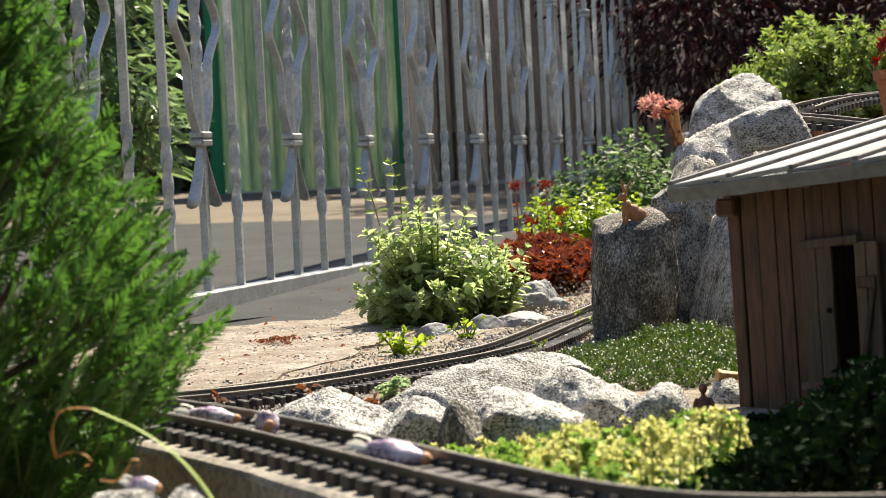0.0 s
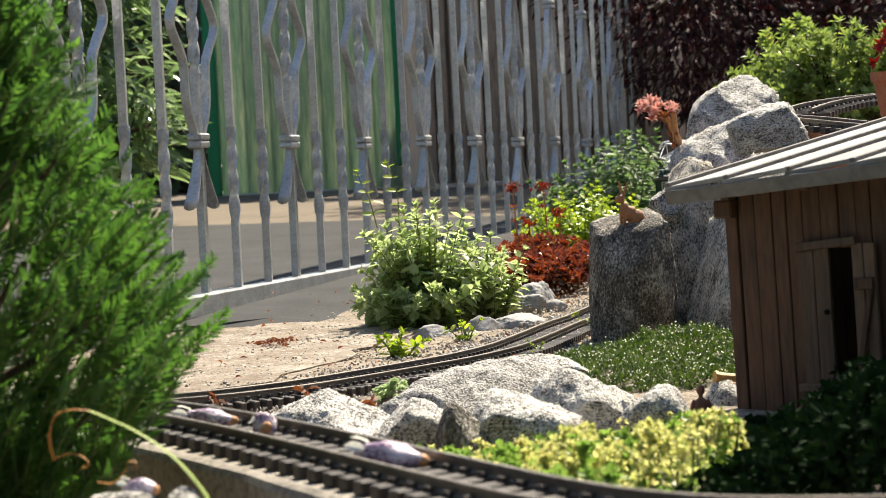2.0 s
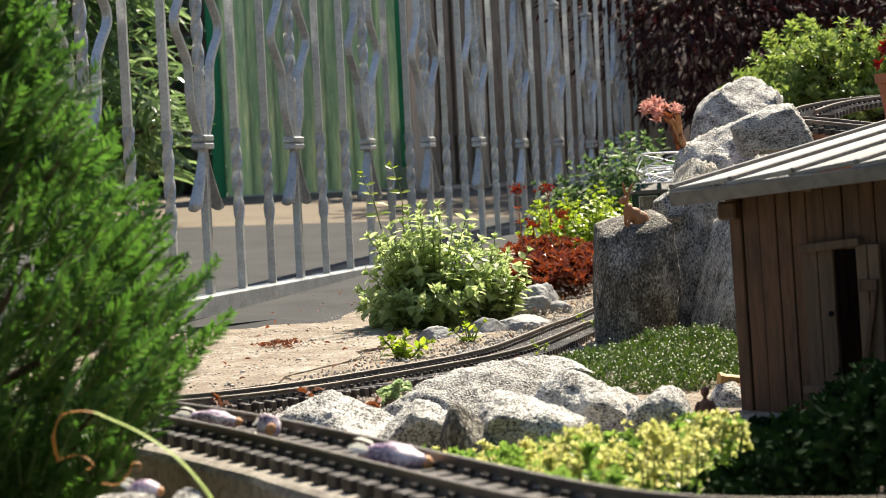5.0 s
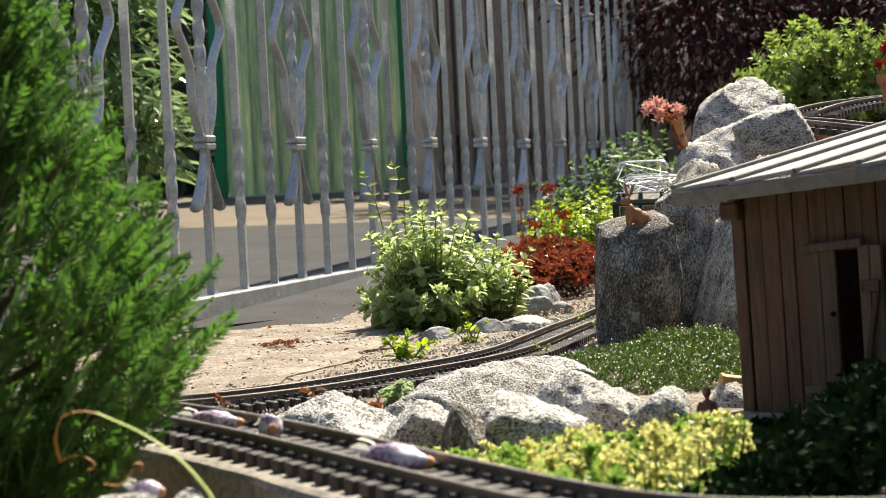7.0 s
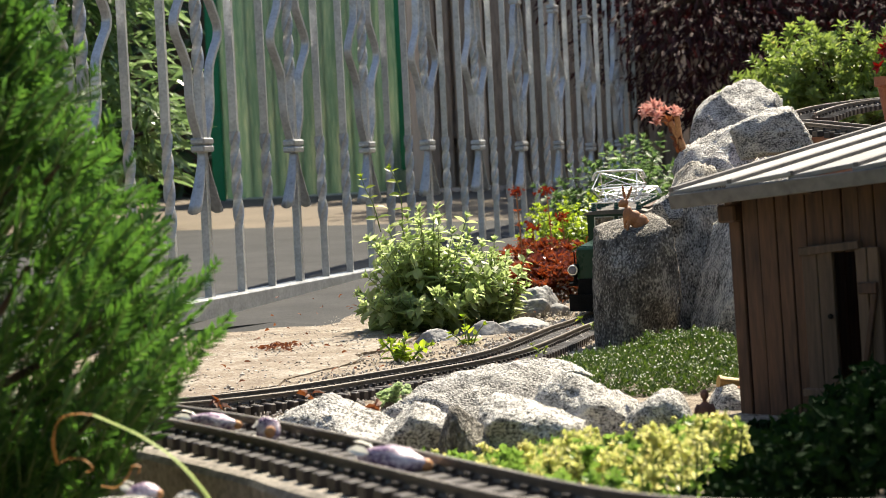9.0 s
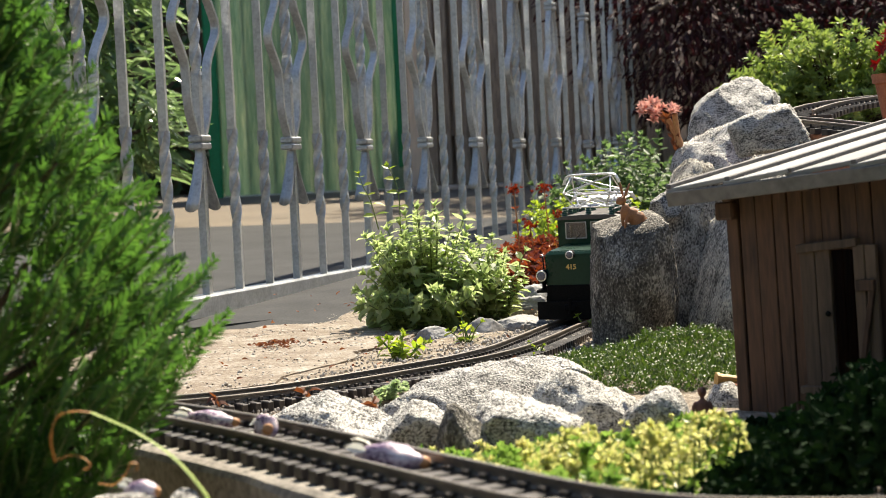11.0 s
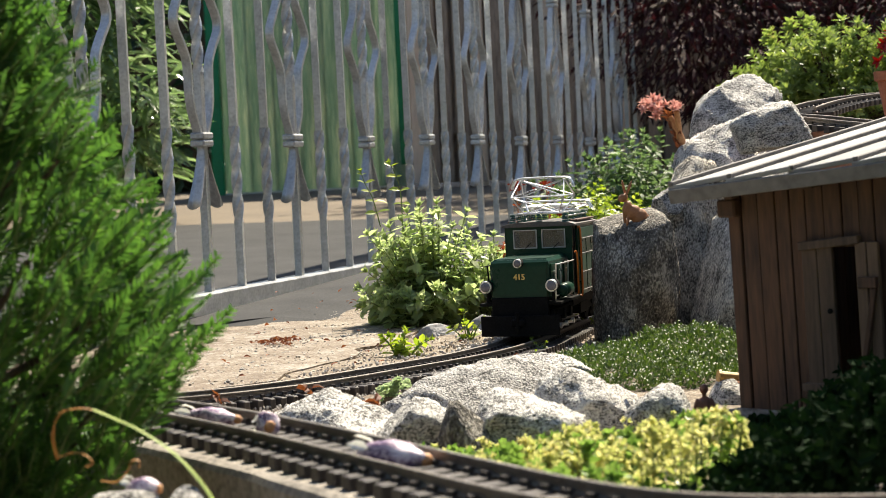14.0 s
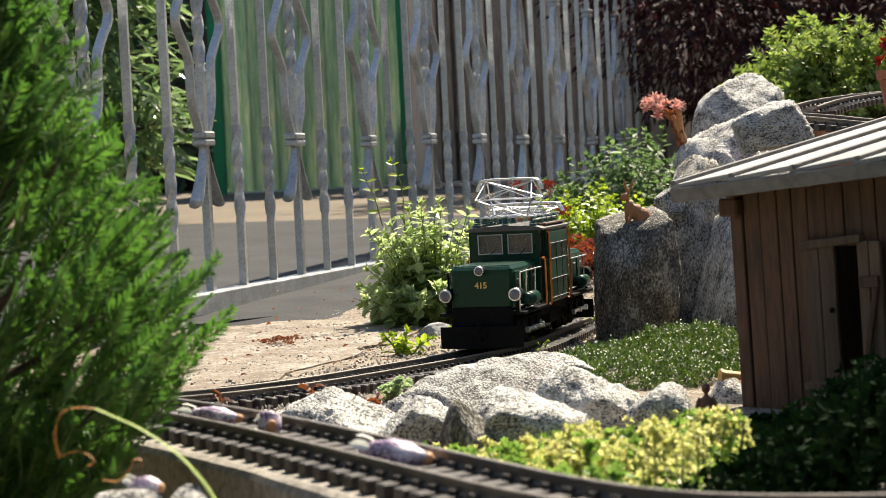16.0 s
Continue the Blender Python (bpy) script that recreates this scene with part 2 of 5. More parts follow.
def lay_driveway():
    """Asphalt lane along the fence, concrete beyond it, and a tan edging strip on the garden side."""
    bm = bmesh.new()
    us = np.arange(2.7, 9.1, .3)
    ns = [-.16, -.1, 0, .3, .8, 1.6, 3, 6, 10]
    g = [[FENCE_A + FENCE_U * float(u) + FENCE_N * float(n) for n in ns] for u in us]
    g = [[bm.verts.new((p.x, p.y, rise(p.x, p.y) + .0045)) for p in r] for r in g]
    for a, b in zip(g, g[1:]):
        for j in range(len(ns) - 1):
            bm.faces.new((a[j], a[j + 1], b[j + 1], b[j]))
    r = bmesh.ops.extrude_face_region(bm, geom=list(bm.faces))
    bmesh.ops.translate(bm, vec=(0, 0, -.06), verts=[v for v in r["geom"] if isinstance(v, bmesh.types.BMVert)])
    bmesh.ops.recalc_face_normals(bm, faces=bm.faces)
    tagged(part("driveway", bm, M_CONC), "pale tan concrete driveway with leaf shade", "driveway", kind="structure")
    bm = bmesh.new()
    us = np.arange(-3.4, 2.75, .15)
    ns = [-.26, -.16, -.05, 0, .3, .8, 1.6, 3, 6]
    g = [[FENCE_A + FENCE_U * float(u) + FENCE_N * float(max(n, min(-.03, -.26 + max(0, -.12 - u) * 2.5)) + n * .02 + (.03 * noise.noise(Vector((u * 3, n, 5))) if n < -.08 else 0)) for n in ns] for u in us]
    g = [[bm.verts.new((p.x, p.y, -.018 + .027 * max(0.0, p.y - 3.0) + (.0068 if j else -.0015))) for j, p in enumerate(r)] for r in g]
    for a, b in zip(g, g[1:]):
        for j in range(len(ns) - 1):
            bm.faces.new((a[j], a[j + 1], b[j + 1], b[j]))
    r = bmesh.ops.extrude_face_region(bm, geom=list(bm.faces))
    bmesh.ops.translate(bm, vec=(0, 0, -.02), verts=[v for v in r["geom"] if isinstance(v, bmesh.types.BMVert)])
    bmesh.ops.recalc_face_normals(bm, faces=bm.faces)
    tagged(part("road", bm, M_ASPHALT), "smooth grey asphalt lane along the fence", "road", kind="structure")
    bm = bmesh.new()
    us = np.arange(-1.7, .30, .04)
    ns = [-.50, -.44, -.38, -.3, -.22, -.162]
    g = [[FENCE_A + FENCE_U * float(u) + FENCE_N * float(n + (.05 * noise.noise(Vector((u * 9, n, 3))) if n < -.2 else 0)) for n in ns] for u in us]
    g = [[bm.verts.new((p.x, p.y, -.0145 + .0025 * noise.noise(p * 20))) for p in r] for r in g]
    for a, b in zip(g, g[1:]):
        for j in range(len(ns) - 1):
            bm.faces.new((a[j], a[j + 1], b[j + 1], b[j]))
    r = bmesh.ops.extrude_face_region(bm, geom=list(bm.faces))
    bmesh.ops.translate(bm, vec=(0, 0, -.05), verts=[v for v in r["geom"] if isinstance(v, bmesh.types.BMVert)])
    bmesh.ops.recalc_face_normals(bm, faces=bm.faces)
    tagged(part("pavement", bm, M_SLAB), "tan worn concrete edging strip with stains", "pavement", kind="structure")


lay_driveway()


def add_screen_walls():
    """Unseen plain dark walls, added round the garden's near side to dim sky light."""
    for name, c, s in (("wall_south", (0, -2.6, 1.0), (9.4, .3, 2.2)), ("wall_east", (4.6, 3.5, 1.0), (.3, 12, 2.2)), ("wall_west", (-6.5, 3.5, 1.0), (.3, 12, 2.2))):
        bm = bmesh.new()
        box(bm, c, s, bevel=.03)
        tagged(part(name, bm, M_WALL), "added unseen plain dark green wall holding back sky light", "wall", kind="structure")


add_screen_walls()


# ---- wrought fence ----
STEP = 0.1374
RAIL_TOP = 0.030


def twisted(bm, z0, z1, w, turns, x=0.0, y=0.0, n=36):
    """A square bar from z0 to z1, twisted by some turns."""
    rings = []
    m = 8 if turns else 4                              # slightly hollow flanks where the bar is twisted
    for i in range(n + 1):
        k = i / n
        a = k * turns * 2 * math.pi
        ring = []
        for j in range(m):
            b = a + math.pi / 4 + j * 2 * math.pi / m
            r = w * (.7071 if m == 4 or j % 2 == 0 else .47)
            ring.append(bm.verts.new((x + r * math.cos(b), y + r * math.sin(b), z0 + (z1 - z0) * k)))
        rings.append(ring)
    for a, b in zip(rings, rings[1:]):
        for j in range(m):
            bm.faces.new((a[j], a[(j + 1) % m], b[(j + 1) % m], b[j]))
    bm.faces.new(rings[0][::-1])
    bm.faces.new(rings[-1])


def fence_meshes():
    w = .0135
    bm = bmesh.new()                                   # plain bar: straight, twist, straight
    twisted(bm, 0, .115, w, 0, n=1)
    twisted(bm, .115, .285, w * 1.06, .95, n=44)
    twisted(bm, .285, .78, w, 0, n=1)
    twisted(bm, .78, .95, w, .95, n=30)
    twisted(bm, .95, 1.4, w, 0, n=1)
    bar = mesh_of(bm, "bar", M_STEEL)
    bm = bmesh.new()                                   # middle bar of the basket
    twisted(bm, 0, .375, w, 0, n=1)
    twisted(bm, .375, .547, w * 1.12, 1.0, n=48)
    twisted(bm, .547, 1.4, w, 0, n=1)
    core = mesh_of(bm, "core_bar", M_STEEL)
    scroll = []
    for side in (-1, 1):
        bm = bmesh.new()
        pts = [(.012, .262), (.018, .280), (.034, .310), (.041, .340), (.042, .372), (.046, .398), (.064, .424), (.085, .450), (.086, .472), (.066, .500), (.047, .526), (.042, .552), (.041, .584), (.034, .614), (.018, .644), (.012, .660)]
        line = curve_through([(side * a, 0, b) for a, b in pts], 8)
        sweep(bm, line, [(-.0075, -.0032), (.0075, -.0032), (.0075, .0032), (-.0075, .0032)], up=Vector((1, 0, 0)))
        scroll.append(mesh_of(bm, "scroll", M_STEEL))
    bm = bmesh.new()
    for z in (-.0065, .0065):
        box(bm, (0, 0, z), (.044, .026, .0115), bevel=.0025)
    collar = mesh_of(bm, "collar", M_STEEL)
    leaf = []
    for side in (-1, 1):
        bm = bmesh.new()
        rows = []
        for i in range(9):
            k = i / 8
            z = -.012 - .10 * k
            out = .010 + .042 * k ** 1.5
            half = .0065 + .006 * k
            row = []
            for j in range(7):
                q = j / 6 * 2 - 1
                groove = .0016 * math.cos(q * 9) * k
                row.append((side * (out + groove - .004 * q * q), q * half, z - (.006 * (1 - q * q) if i == 8 else 0)))
            rows.append([(bm.verts.new(p), bm.verts.new((p[0] - side * .003, p[1], p[2]))) for p in row])
        for s in (0, 1):
            for a, b in zip(rows, rows[1:]):
                for j in range(6):
                    f = (a[j][s], a[j + 1][s], b[j + 1][s], b[j][s])
                    bm.faces.new(f if s else f[::-1])
        for a, b in zip(rows, rows[1:]):
            for j in (0, 6):
                bm.faces.new((a[j][0], b[j][0], b[j][1], a[j][1]))
        for j in range(6):
            bm.faces.new((rows[8][j][0], rows[8][j][1], rows[8][j + 1][1], rows[8][j + 1][0]))
        bmesh.ops.recalc_face_normals(bm, faces=bm.faces)
        leaf.append(mesh_of(bm, "leaf", M_STEEL, True))
    return bar, core, scroll, collar, leaf


def build_fence():
    """Panels hang between posts; each panel is one thing."""
    bar, core, scroll, collar, leaf = fence_meshes()
    ang = math.degrees(math.atan2(FENCE_U.y, FENCE_U.x))
    wob = random.Random(4)

    def at(k, z=RAIL_TOP):
        p = FENCE_A + FENCE_U * (k * STEP)
        return Vector((p.x, p.y, z))

    for first, last in ((-9, 7), (8, 16), (17, 26)):
        panel = empty("wrought_fence", Matrix.Translation(at(first, RAIL_TOP)) @ pose(0, 0, 0, 0, 0, ang))
        tagged(panel, "galvanised wrought iron fence panel with twisted bars and basket scrolls", "fence", "fence panels along the driveway")
        bm = bmesh.new()
        n = last - first
        box(bm, (n * STEP / 2, 0, -.019), ((n + .82) * STEP, .036, .038), bevel=.003)
        part("bottom_rail", bm, M_STEEL, panel)
        bm = bmesh.new()
        box(bm, (n * STEP / 2, 0, 1.41), ((n + .82) * STEP, .036, .03), bevel=.003)
        part("top_rail", bm, M_STEEL, panel)
        for x in (-.36 * STEP, (n + .36) * STEP):
            bm = bmesh.new()
            box(bm, (x, .0, -.045), (.02, .02, .04))
            part("foot", bm, M_STEEL, panel)
        for k in range(first, last + 1):
            x = (k - first) * STEP
            if k % 3 == 0:
                dz = wob.uniform(-.012, .004)
                b = piece("bar", core, panel, pose(x, 0, 0, 0, 0, 0))
                for side in (0, 1):
                    piece("scroll", scroll[side], b, pose(0, 0, dz))
                    piece("leaf", leaf[side], b, pose(0, 0, .262 + dz))
                for z in (.262, .660):
                    piece("collar", collar, b, pose(0, 0, z + dz, 0, 0, wob.uniform(-4, 4)))
            else:
                piece("bar", bar, panel, pose(x, 0, wob.uniform(-.004, .004) - .004, 0, 0, 13 + wob.uniform(-4, 4)))


build_fence()

# ---- railway ----
def bed(y):
    """The main line climbs away behind the rocks."""
    d = max(0.0, y - 2.93)
    return .105 * d * d / (d + .07)


MAIN = Line(curve_through([(x, y, bed(y)) for x, y in ((.68, 4.05), (.60, 3.82), (.50, 3.56), (.40, 3.32), (.31, 3.09), (.218, 2.84), (.166, 2.681), (.119, 2.52),
            (.076, 2.385), (.036, 2.30), (0, 2.245), (-.035, 2.20), (-.091, 2.131), (-.148, 2.066), (-.20, 2.023), (-.26, 1.99), (-.34, 1.97), (-.44, 1.965))], 16))
MAIN0 = float(np.linalg.norm(np.array((.68, 4.05)) - np.array((.60, 3.82))))
SIDING = Line(curve_through([(-.262, 1.521, .05), (-.1925, 1.4275, .05), (-.134, 1.336, .05), (-.083, 1.247, .05), (-.038, 1.165, .05), (.005, 1.087, .05),
                             (.043, 1.021, .05), (.082, .970, .05), (.13, .935, .05), (.20, .915, .05), (.30, .905, .05)], 16))
HEAD = [(-.0012, 0), (.0012, 0), (.0018, -.0006), (.0018, -.0022), (.0007, -.003), (.0007, -.0068), (.0033, -.0078), (.0033, -.0086),
        (-.0033, -.0086), (-.0033, -.0078), (-.0007, -.0068), (-.0007, -.003), (-.0018, -.0022), (-.0018, -.0006)]


def build_track(line, pitch, tie_w, label, s0=0.0, s1=None, gauge=.0472, tie_l=.082, rail=1.0, tie_h=.0085):
    s1 = line.s[-1] if s1 is None else s1
    o = line.at((s0 + s1) / 2)
    track = tagged(empty("railway_track", Matrix.Translation(o)), label, "track", "garden railway tracks")
    for side in (-1, 1):
        bm = bmesh.new()
        pts = []
        for s in np.arange(s0, s1, .012):
            t = line.way(s)
            pts.append(line.at(s) - o + Vector((t.y, -t.x, 0)).normalized() * side * gauge / 2)
        sweep(bm, pts, [(a, b * rail) for a, b in HEAD])
        part("rail", bm, M_RAIL, track)
    bm = bmesh.new()
    h = tie_h
    box(bm, (0, 0, -.0086 * rail - h / 2), (tie_l, tie_w, h), bevel=.0008)
    for side in (-1, 1):                               # rail chairs
        for a in (-1, 1):
            box(bm, (side * gauge / 2 + a * .0042, 0, -.0086 * rail + .0011), (.0036, tie_w * .62, .0042))
    tie = mesh_of(bm, "tie", M_TIE)
    rnd = random.Random(8)
    for s in np.arange(s0 + pitch / 2, s1, pitch):
        t = line.way(s)
        piece("tie", tie, track, Matrix.Translation(line.at(s) - o) @ pose(0, 0, 0, 0, 0, math.degrees(math.atan2(t.y, t.x)) - 90 + rnd.uniform(-1.5, 1.5)))
    bm = bmesh.new()                                   # web under the rails that joins the ties
    for side in (-1, 1):
        pts = []
        for s in np.arange(s0, s1, .02):
            t = line.way(s)
            pts.append(line.at(s) - o + Vector((t.y, -t.x, 0)).normalized() * side * gauge / 2 + Vector((0, 0, -.0125)))
        sweep(bm, pts, [(-.003, -.002), (.003, -.002), (.003, .002), (-.003, .002)])
    part("tie_web", bm, M_TIE, track)
    return track


build_track(MAIN, .0122, .0066, "brown plastic railway track curving past the stones on gravel", tie_l=.100, rail=.95, tie_h=.0125)
build_track(SIDING, .0214, .0115, "dark railway track on a raised concrete kerb")


def build_kerb():
    bm = bmesh.new()
    pts = [SIDING.at(s) + Vector((0, 0, -.0171)) for s in np.arange(0, SIDING.s[-1], .03)]
    sweep(bm, pts, [(-.05, -.075), (.057, -.075), (.0565, -.0062), (.054, -.002), (.049, 0), (-.044, 0), (-.05, -.004)])
    for v in bm.verts:
        v.co += noise.noise_vector(v.co * 30) * .0022
        v.co.z = min(v.co.z, .0326)
    tagged(part("kerb", bm, M_KERB), "weathered concrete kerb under the raised siding", "kerb", kind="structure")


build_kerb()


# ---- locomotive ----
rod_between = rod
M_GREEN = mat("loco_green_enamel", (.0035, .029, .016), (.007, .042, .024), 30, .3, .05, fine=6, depth=.0002, spec=.25)
# Lighter copy of the enamel: sunlight painted on side hatches; insulators share it.
M_GREEN_LIT = mat("loco_green_lit", (.014, .062, .036), (.022, .085, .05), 30, .4, .05, depth=.0002)
M_LBLACK = mat("loco_black", (.005, .005, .005), (.012, .0115, .011), 50, .7, .15, depth=.0003, spec=.06)
M_LROOF = mat("loco_roof_grey", (.06, .052, .046), (.12, .105, .092), 40, .6, .2, depth=.0003)
M_SILVER = mat("silver_tube", (.62, .62, .62), (.8, .8, .8), 80, .3, .05, metal=.9, depth=.0002)
M_RIM = mat("window_rim", (.45, .45, .42), (.6, .6, .57), 60, .4, 0, metal=.3)
M_ORANGE = mat("orange_handrail", (.75, .17, .015), (.85, .24, .03), 60, .45, 0)
M_LENS = mat("lamp_lens", (.10, .095, .11), (.19, .185, .21), 120, .15, .2, depth=.0004)
M_GOLD = mat("gold_number", (.72, .52, .16), (.8, .6, .2), 60, .4, 0, metal=.3)
M_CABTAN = mat("tan_cab_lining", (.46, .38, .29), (.62, .53, .42), 40, .7, .1)
M_BROWNROOF = mat("rust_brown_strip", (.07, .035, .022), (.12, .06, .04), 60, .7, .2)


def glass_mat(name, tint, rough=0.08):
    m = bpy.data.materials.new(name)
    m.use_nodes = True
    n, lk = m.node_tree.nodes, m.node_tree.links
    bs = n["Principled BSDF"]
    bs.inputs["Base Color"].default_value = (*tint, 1)
    bs.inputs["Roughness"].default_value = rough
    bs.inputs["Transmission Weight"].default_value = 0.9
    bs.inputs["IOR"].default_value = 1.45
    nz = n.new("ShaderNodeTexNoise")
    nz.inputs["Scale"].default_value = 40
    bp = n.new("ShaderNodeBump")
    bp.inputs["Strength"].default_value, bp.inputs["Distance"].default_value = .05, .001
    lk.new(nz.outputs[0], bp.inputs["Height"])
    lk.new(bp.outputs[0], bs.inputs["Normal"])
    return m


M_GLASS = glass_mat("smoky_pane", (.75, .72, .66))
WHEEL_R = .0165


def hood(loco, f):
    """One bonnet with its lamps, plough and gear; f = -1 the nose, 1 the tail."""
    bm = bmesh.new()
    box(bm, (0, f * .133, .0735), (.077, .124, .053), bevel=.009, seg=3)
    h = part("hood", bm, M_GREEN, loco, smooth=False)
    bm = bmesh.new()
    box(bm, (0, f * .133, .0997), (.068, .112, .0026), bevel=.001)
    part("hood_lid", bm, M_GREEN, h)
    for sx in (-1, 1):
        for dy in (.095, .135, .172):
            bm = bmesh.new()
            box(bm, (sx * .0393, f * dy, .078), (.002, .028, .030), bevel=.0006)
            part("hood_hatch", bm, M_GREEN, h)
            bm = bmesh.new()
            rod(bm, (sx * .041, f * (dy - .006), .083), (sx * .041, f * (dy + .006), .083), .0009, n=6)
            part("hatch_handle", bm, M_SILVER, h)
    bm = bmesh.new()
    box(bm, (0, f * .1945, .036), (.074, .007, .032), bevel=.001)
    part("buffer_beam", bm, M_LBLACK, loco)
    bm = bmesh.new()                                   # plough: two swept plates
    for sx in (-1, 1):
        box(bm, (sx * .0252, f * .206, .0165), (.0525, .0025, .026), Matrix.Rotation(-sx * f * radians(11), 3, "Z"), bevel=.0006)
    part("plough", bm, M_LBLACK, loco)
    bm = bmesh.new()
    box(bm, (0, f * .209, .021), (.018, .016, .010), bevel=.002)
    rod(bm, (0, f * .215, .012), (0, f * .215, .034), .003, n=8)
    part("coupler", bm, M_LBLACK, loco)
    for x, z, r in ((-.0430, .0665, .0084), (.0430, .0665, .0084), (0, .0955, .0062)):
        bm = bmesh.new()
        rod(bm, (x, f * .186, z), (x, f * .202, z), r * .96, r, n=20)
        if x:
            rod(bm, (x, f * .192, z - .022), (x, f * .192, z - r), .002, n=8)
            box(bm, (x * .93, f * .192, z - .022), (.012, .006, .004))
        lamp = part("headlight", bm, M_LBLACK, loco)
        bm = bmesh.new()
        rod(bm, (x, f * .202, z), (x, f * .2036, z), r * .98, r * .90, n=20)
        part("rim", bm, M_SILVER, lamp, "silver lamp rim")
        bm = bmesh.new()
        ball(bm, (x, f * .2032, z), (r * .80, .0016, r * .80), 2)
        part("lens", bm, M_LENS, lamp, smooth=True)
    for sx in (-1, 1):                                 # compressed air tanks and pipes on the running board
        bm = bmesh.new()
        rod(bm, (sx * .0480, f * .165, .058), (sx * .0480, f * .125, .058), .0085, n=14)
        ball(bm, (sx * .0480, f * .165, .058), (.0085, .005, .0085), 2)
        part("air_tank", bm, M_GREEN, loco, smooth=True)
        bm = bmesh.new()
        for k, z in enumerate((.046, .052, .092)):
            rod(bm, (sx * (.043 + .002 * k), f * .186, z), (sx * (.043 + .002 * k), f * .078, z), .0009, n=6)
        for dy in (.105, .15, .18):
            rod(bm, (sx * .0430, f * dy, .046), (sx * .0450, f * dy, .093), .0011, n=6)
        part("pipe", bm, M_SILVER if sx > 0 else M_LBLACK, loco)
    bm = bmesh.new()
    box(bm, (0, f * .135, .0435), (.106, .122, .004), bevel=.0008)
    part("running_board", bm, M_LBLACK, loco)
    bm = bmesh.new()                                   # bogie frame
    box(bm, (0, f * .128, .026), (.058, .128, .022), bevel=.002)
    for sx in (-1, 1):
        box(bm, (sx * .039, f * .128, .030), (.004, .120, .012), bevel=.001)
        for dy in (.09, .128, .166):
            box(bm, (sx * .0405, f * dy, .026), (.007, .012, .014), bevel=.001)
    part("bogie", bm, M_LBLACK, loco)


def number_on(loco):
    cu = bpy.data.curves.new("number", "FONT")
    cu.body, cu.size, cu.extrude, cu.align_x = "415", .0102, .0004, "CENTER"
    cu.offset = .00025
    tmp = new("number_text", cu)
    me = bpy.data.meshes.new_from_object(tmp)
    bpy.data.objects.remove(tmp)
    me.materials.clear()
    me.materials.append(M_GOLD)
    ob = new("number", me)
    ob.parent = loco
    ob.matrix_basis = pose(0.0, -.1957, .0745, 90)
    tagged(ob, "gold painted running number 415")


def pantograph(loco, yc, head_z, knee_z, base_z, reach, label):
    """Base frame with its tubes as pieces of their own."""
    r = .00105
    bm = bmesh.new()
    sweep(bm, [(-.028, yc - .014, base_z), (.028, yc - .014, base_z), (.028, yc + .014, base_z), (-.028, yc + .014, base_z), (-.028, yc - .012, base_z)], circle(.0012, 6))
    whole = part("pantograph", bm, M_SILVER, loco, label)

    def rod(_, a, b, r0, r1=None, n=6):
        one = bmesh.new()
        rod_between(one, a, b, r0, r1, n)
        part("tube", one, M_SILVER, whole)

    bm = None
    for sy in (-1, 1):
        y0, yk = yc + sy * .012, yc + sy * reach
        for sx in (-1, 1):
            rod(bm, (sx * .024, y0, base_z), (sx * .036, yk, knee_z), .0015, .0012, n=6)
            rod(bm, (sx * .036, yk, knee_z), (sx * .030, yc + sy * .003, head_z - .002), r, n=6)
        rod(bm, (-.036, yk, knee_z), (.036, yk, knee_z), r * .8, n=6)
        rod(bm, (-.024, y0, base_z), (.036, yk, knee_z), r * .7, n=6)
        rod(bm, (.024, y0, base_z), (-.036, yk, knee_z), r * .7, n=6)
        rod(bm, (-.036, yk, knee_z), (.030, yc + sy * .003, head_z - .002), r * .75, n=6)
        rod(bm, (.036, yk, knee_z), (-.030, yc + sy * .003, head_z - .002), r * .75, n=6)
    return whole


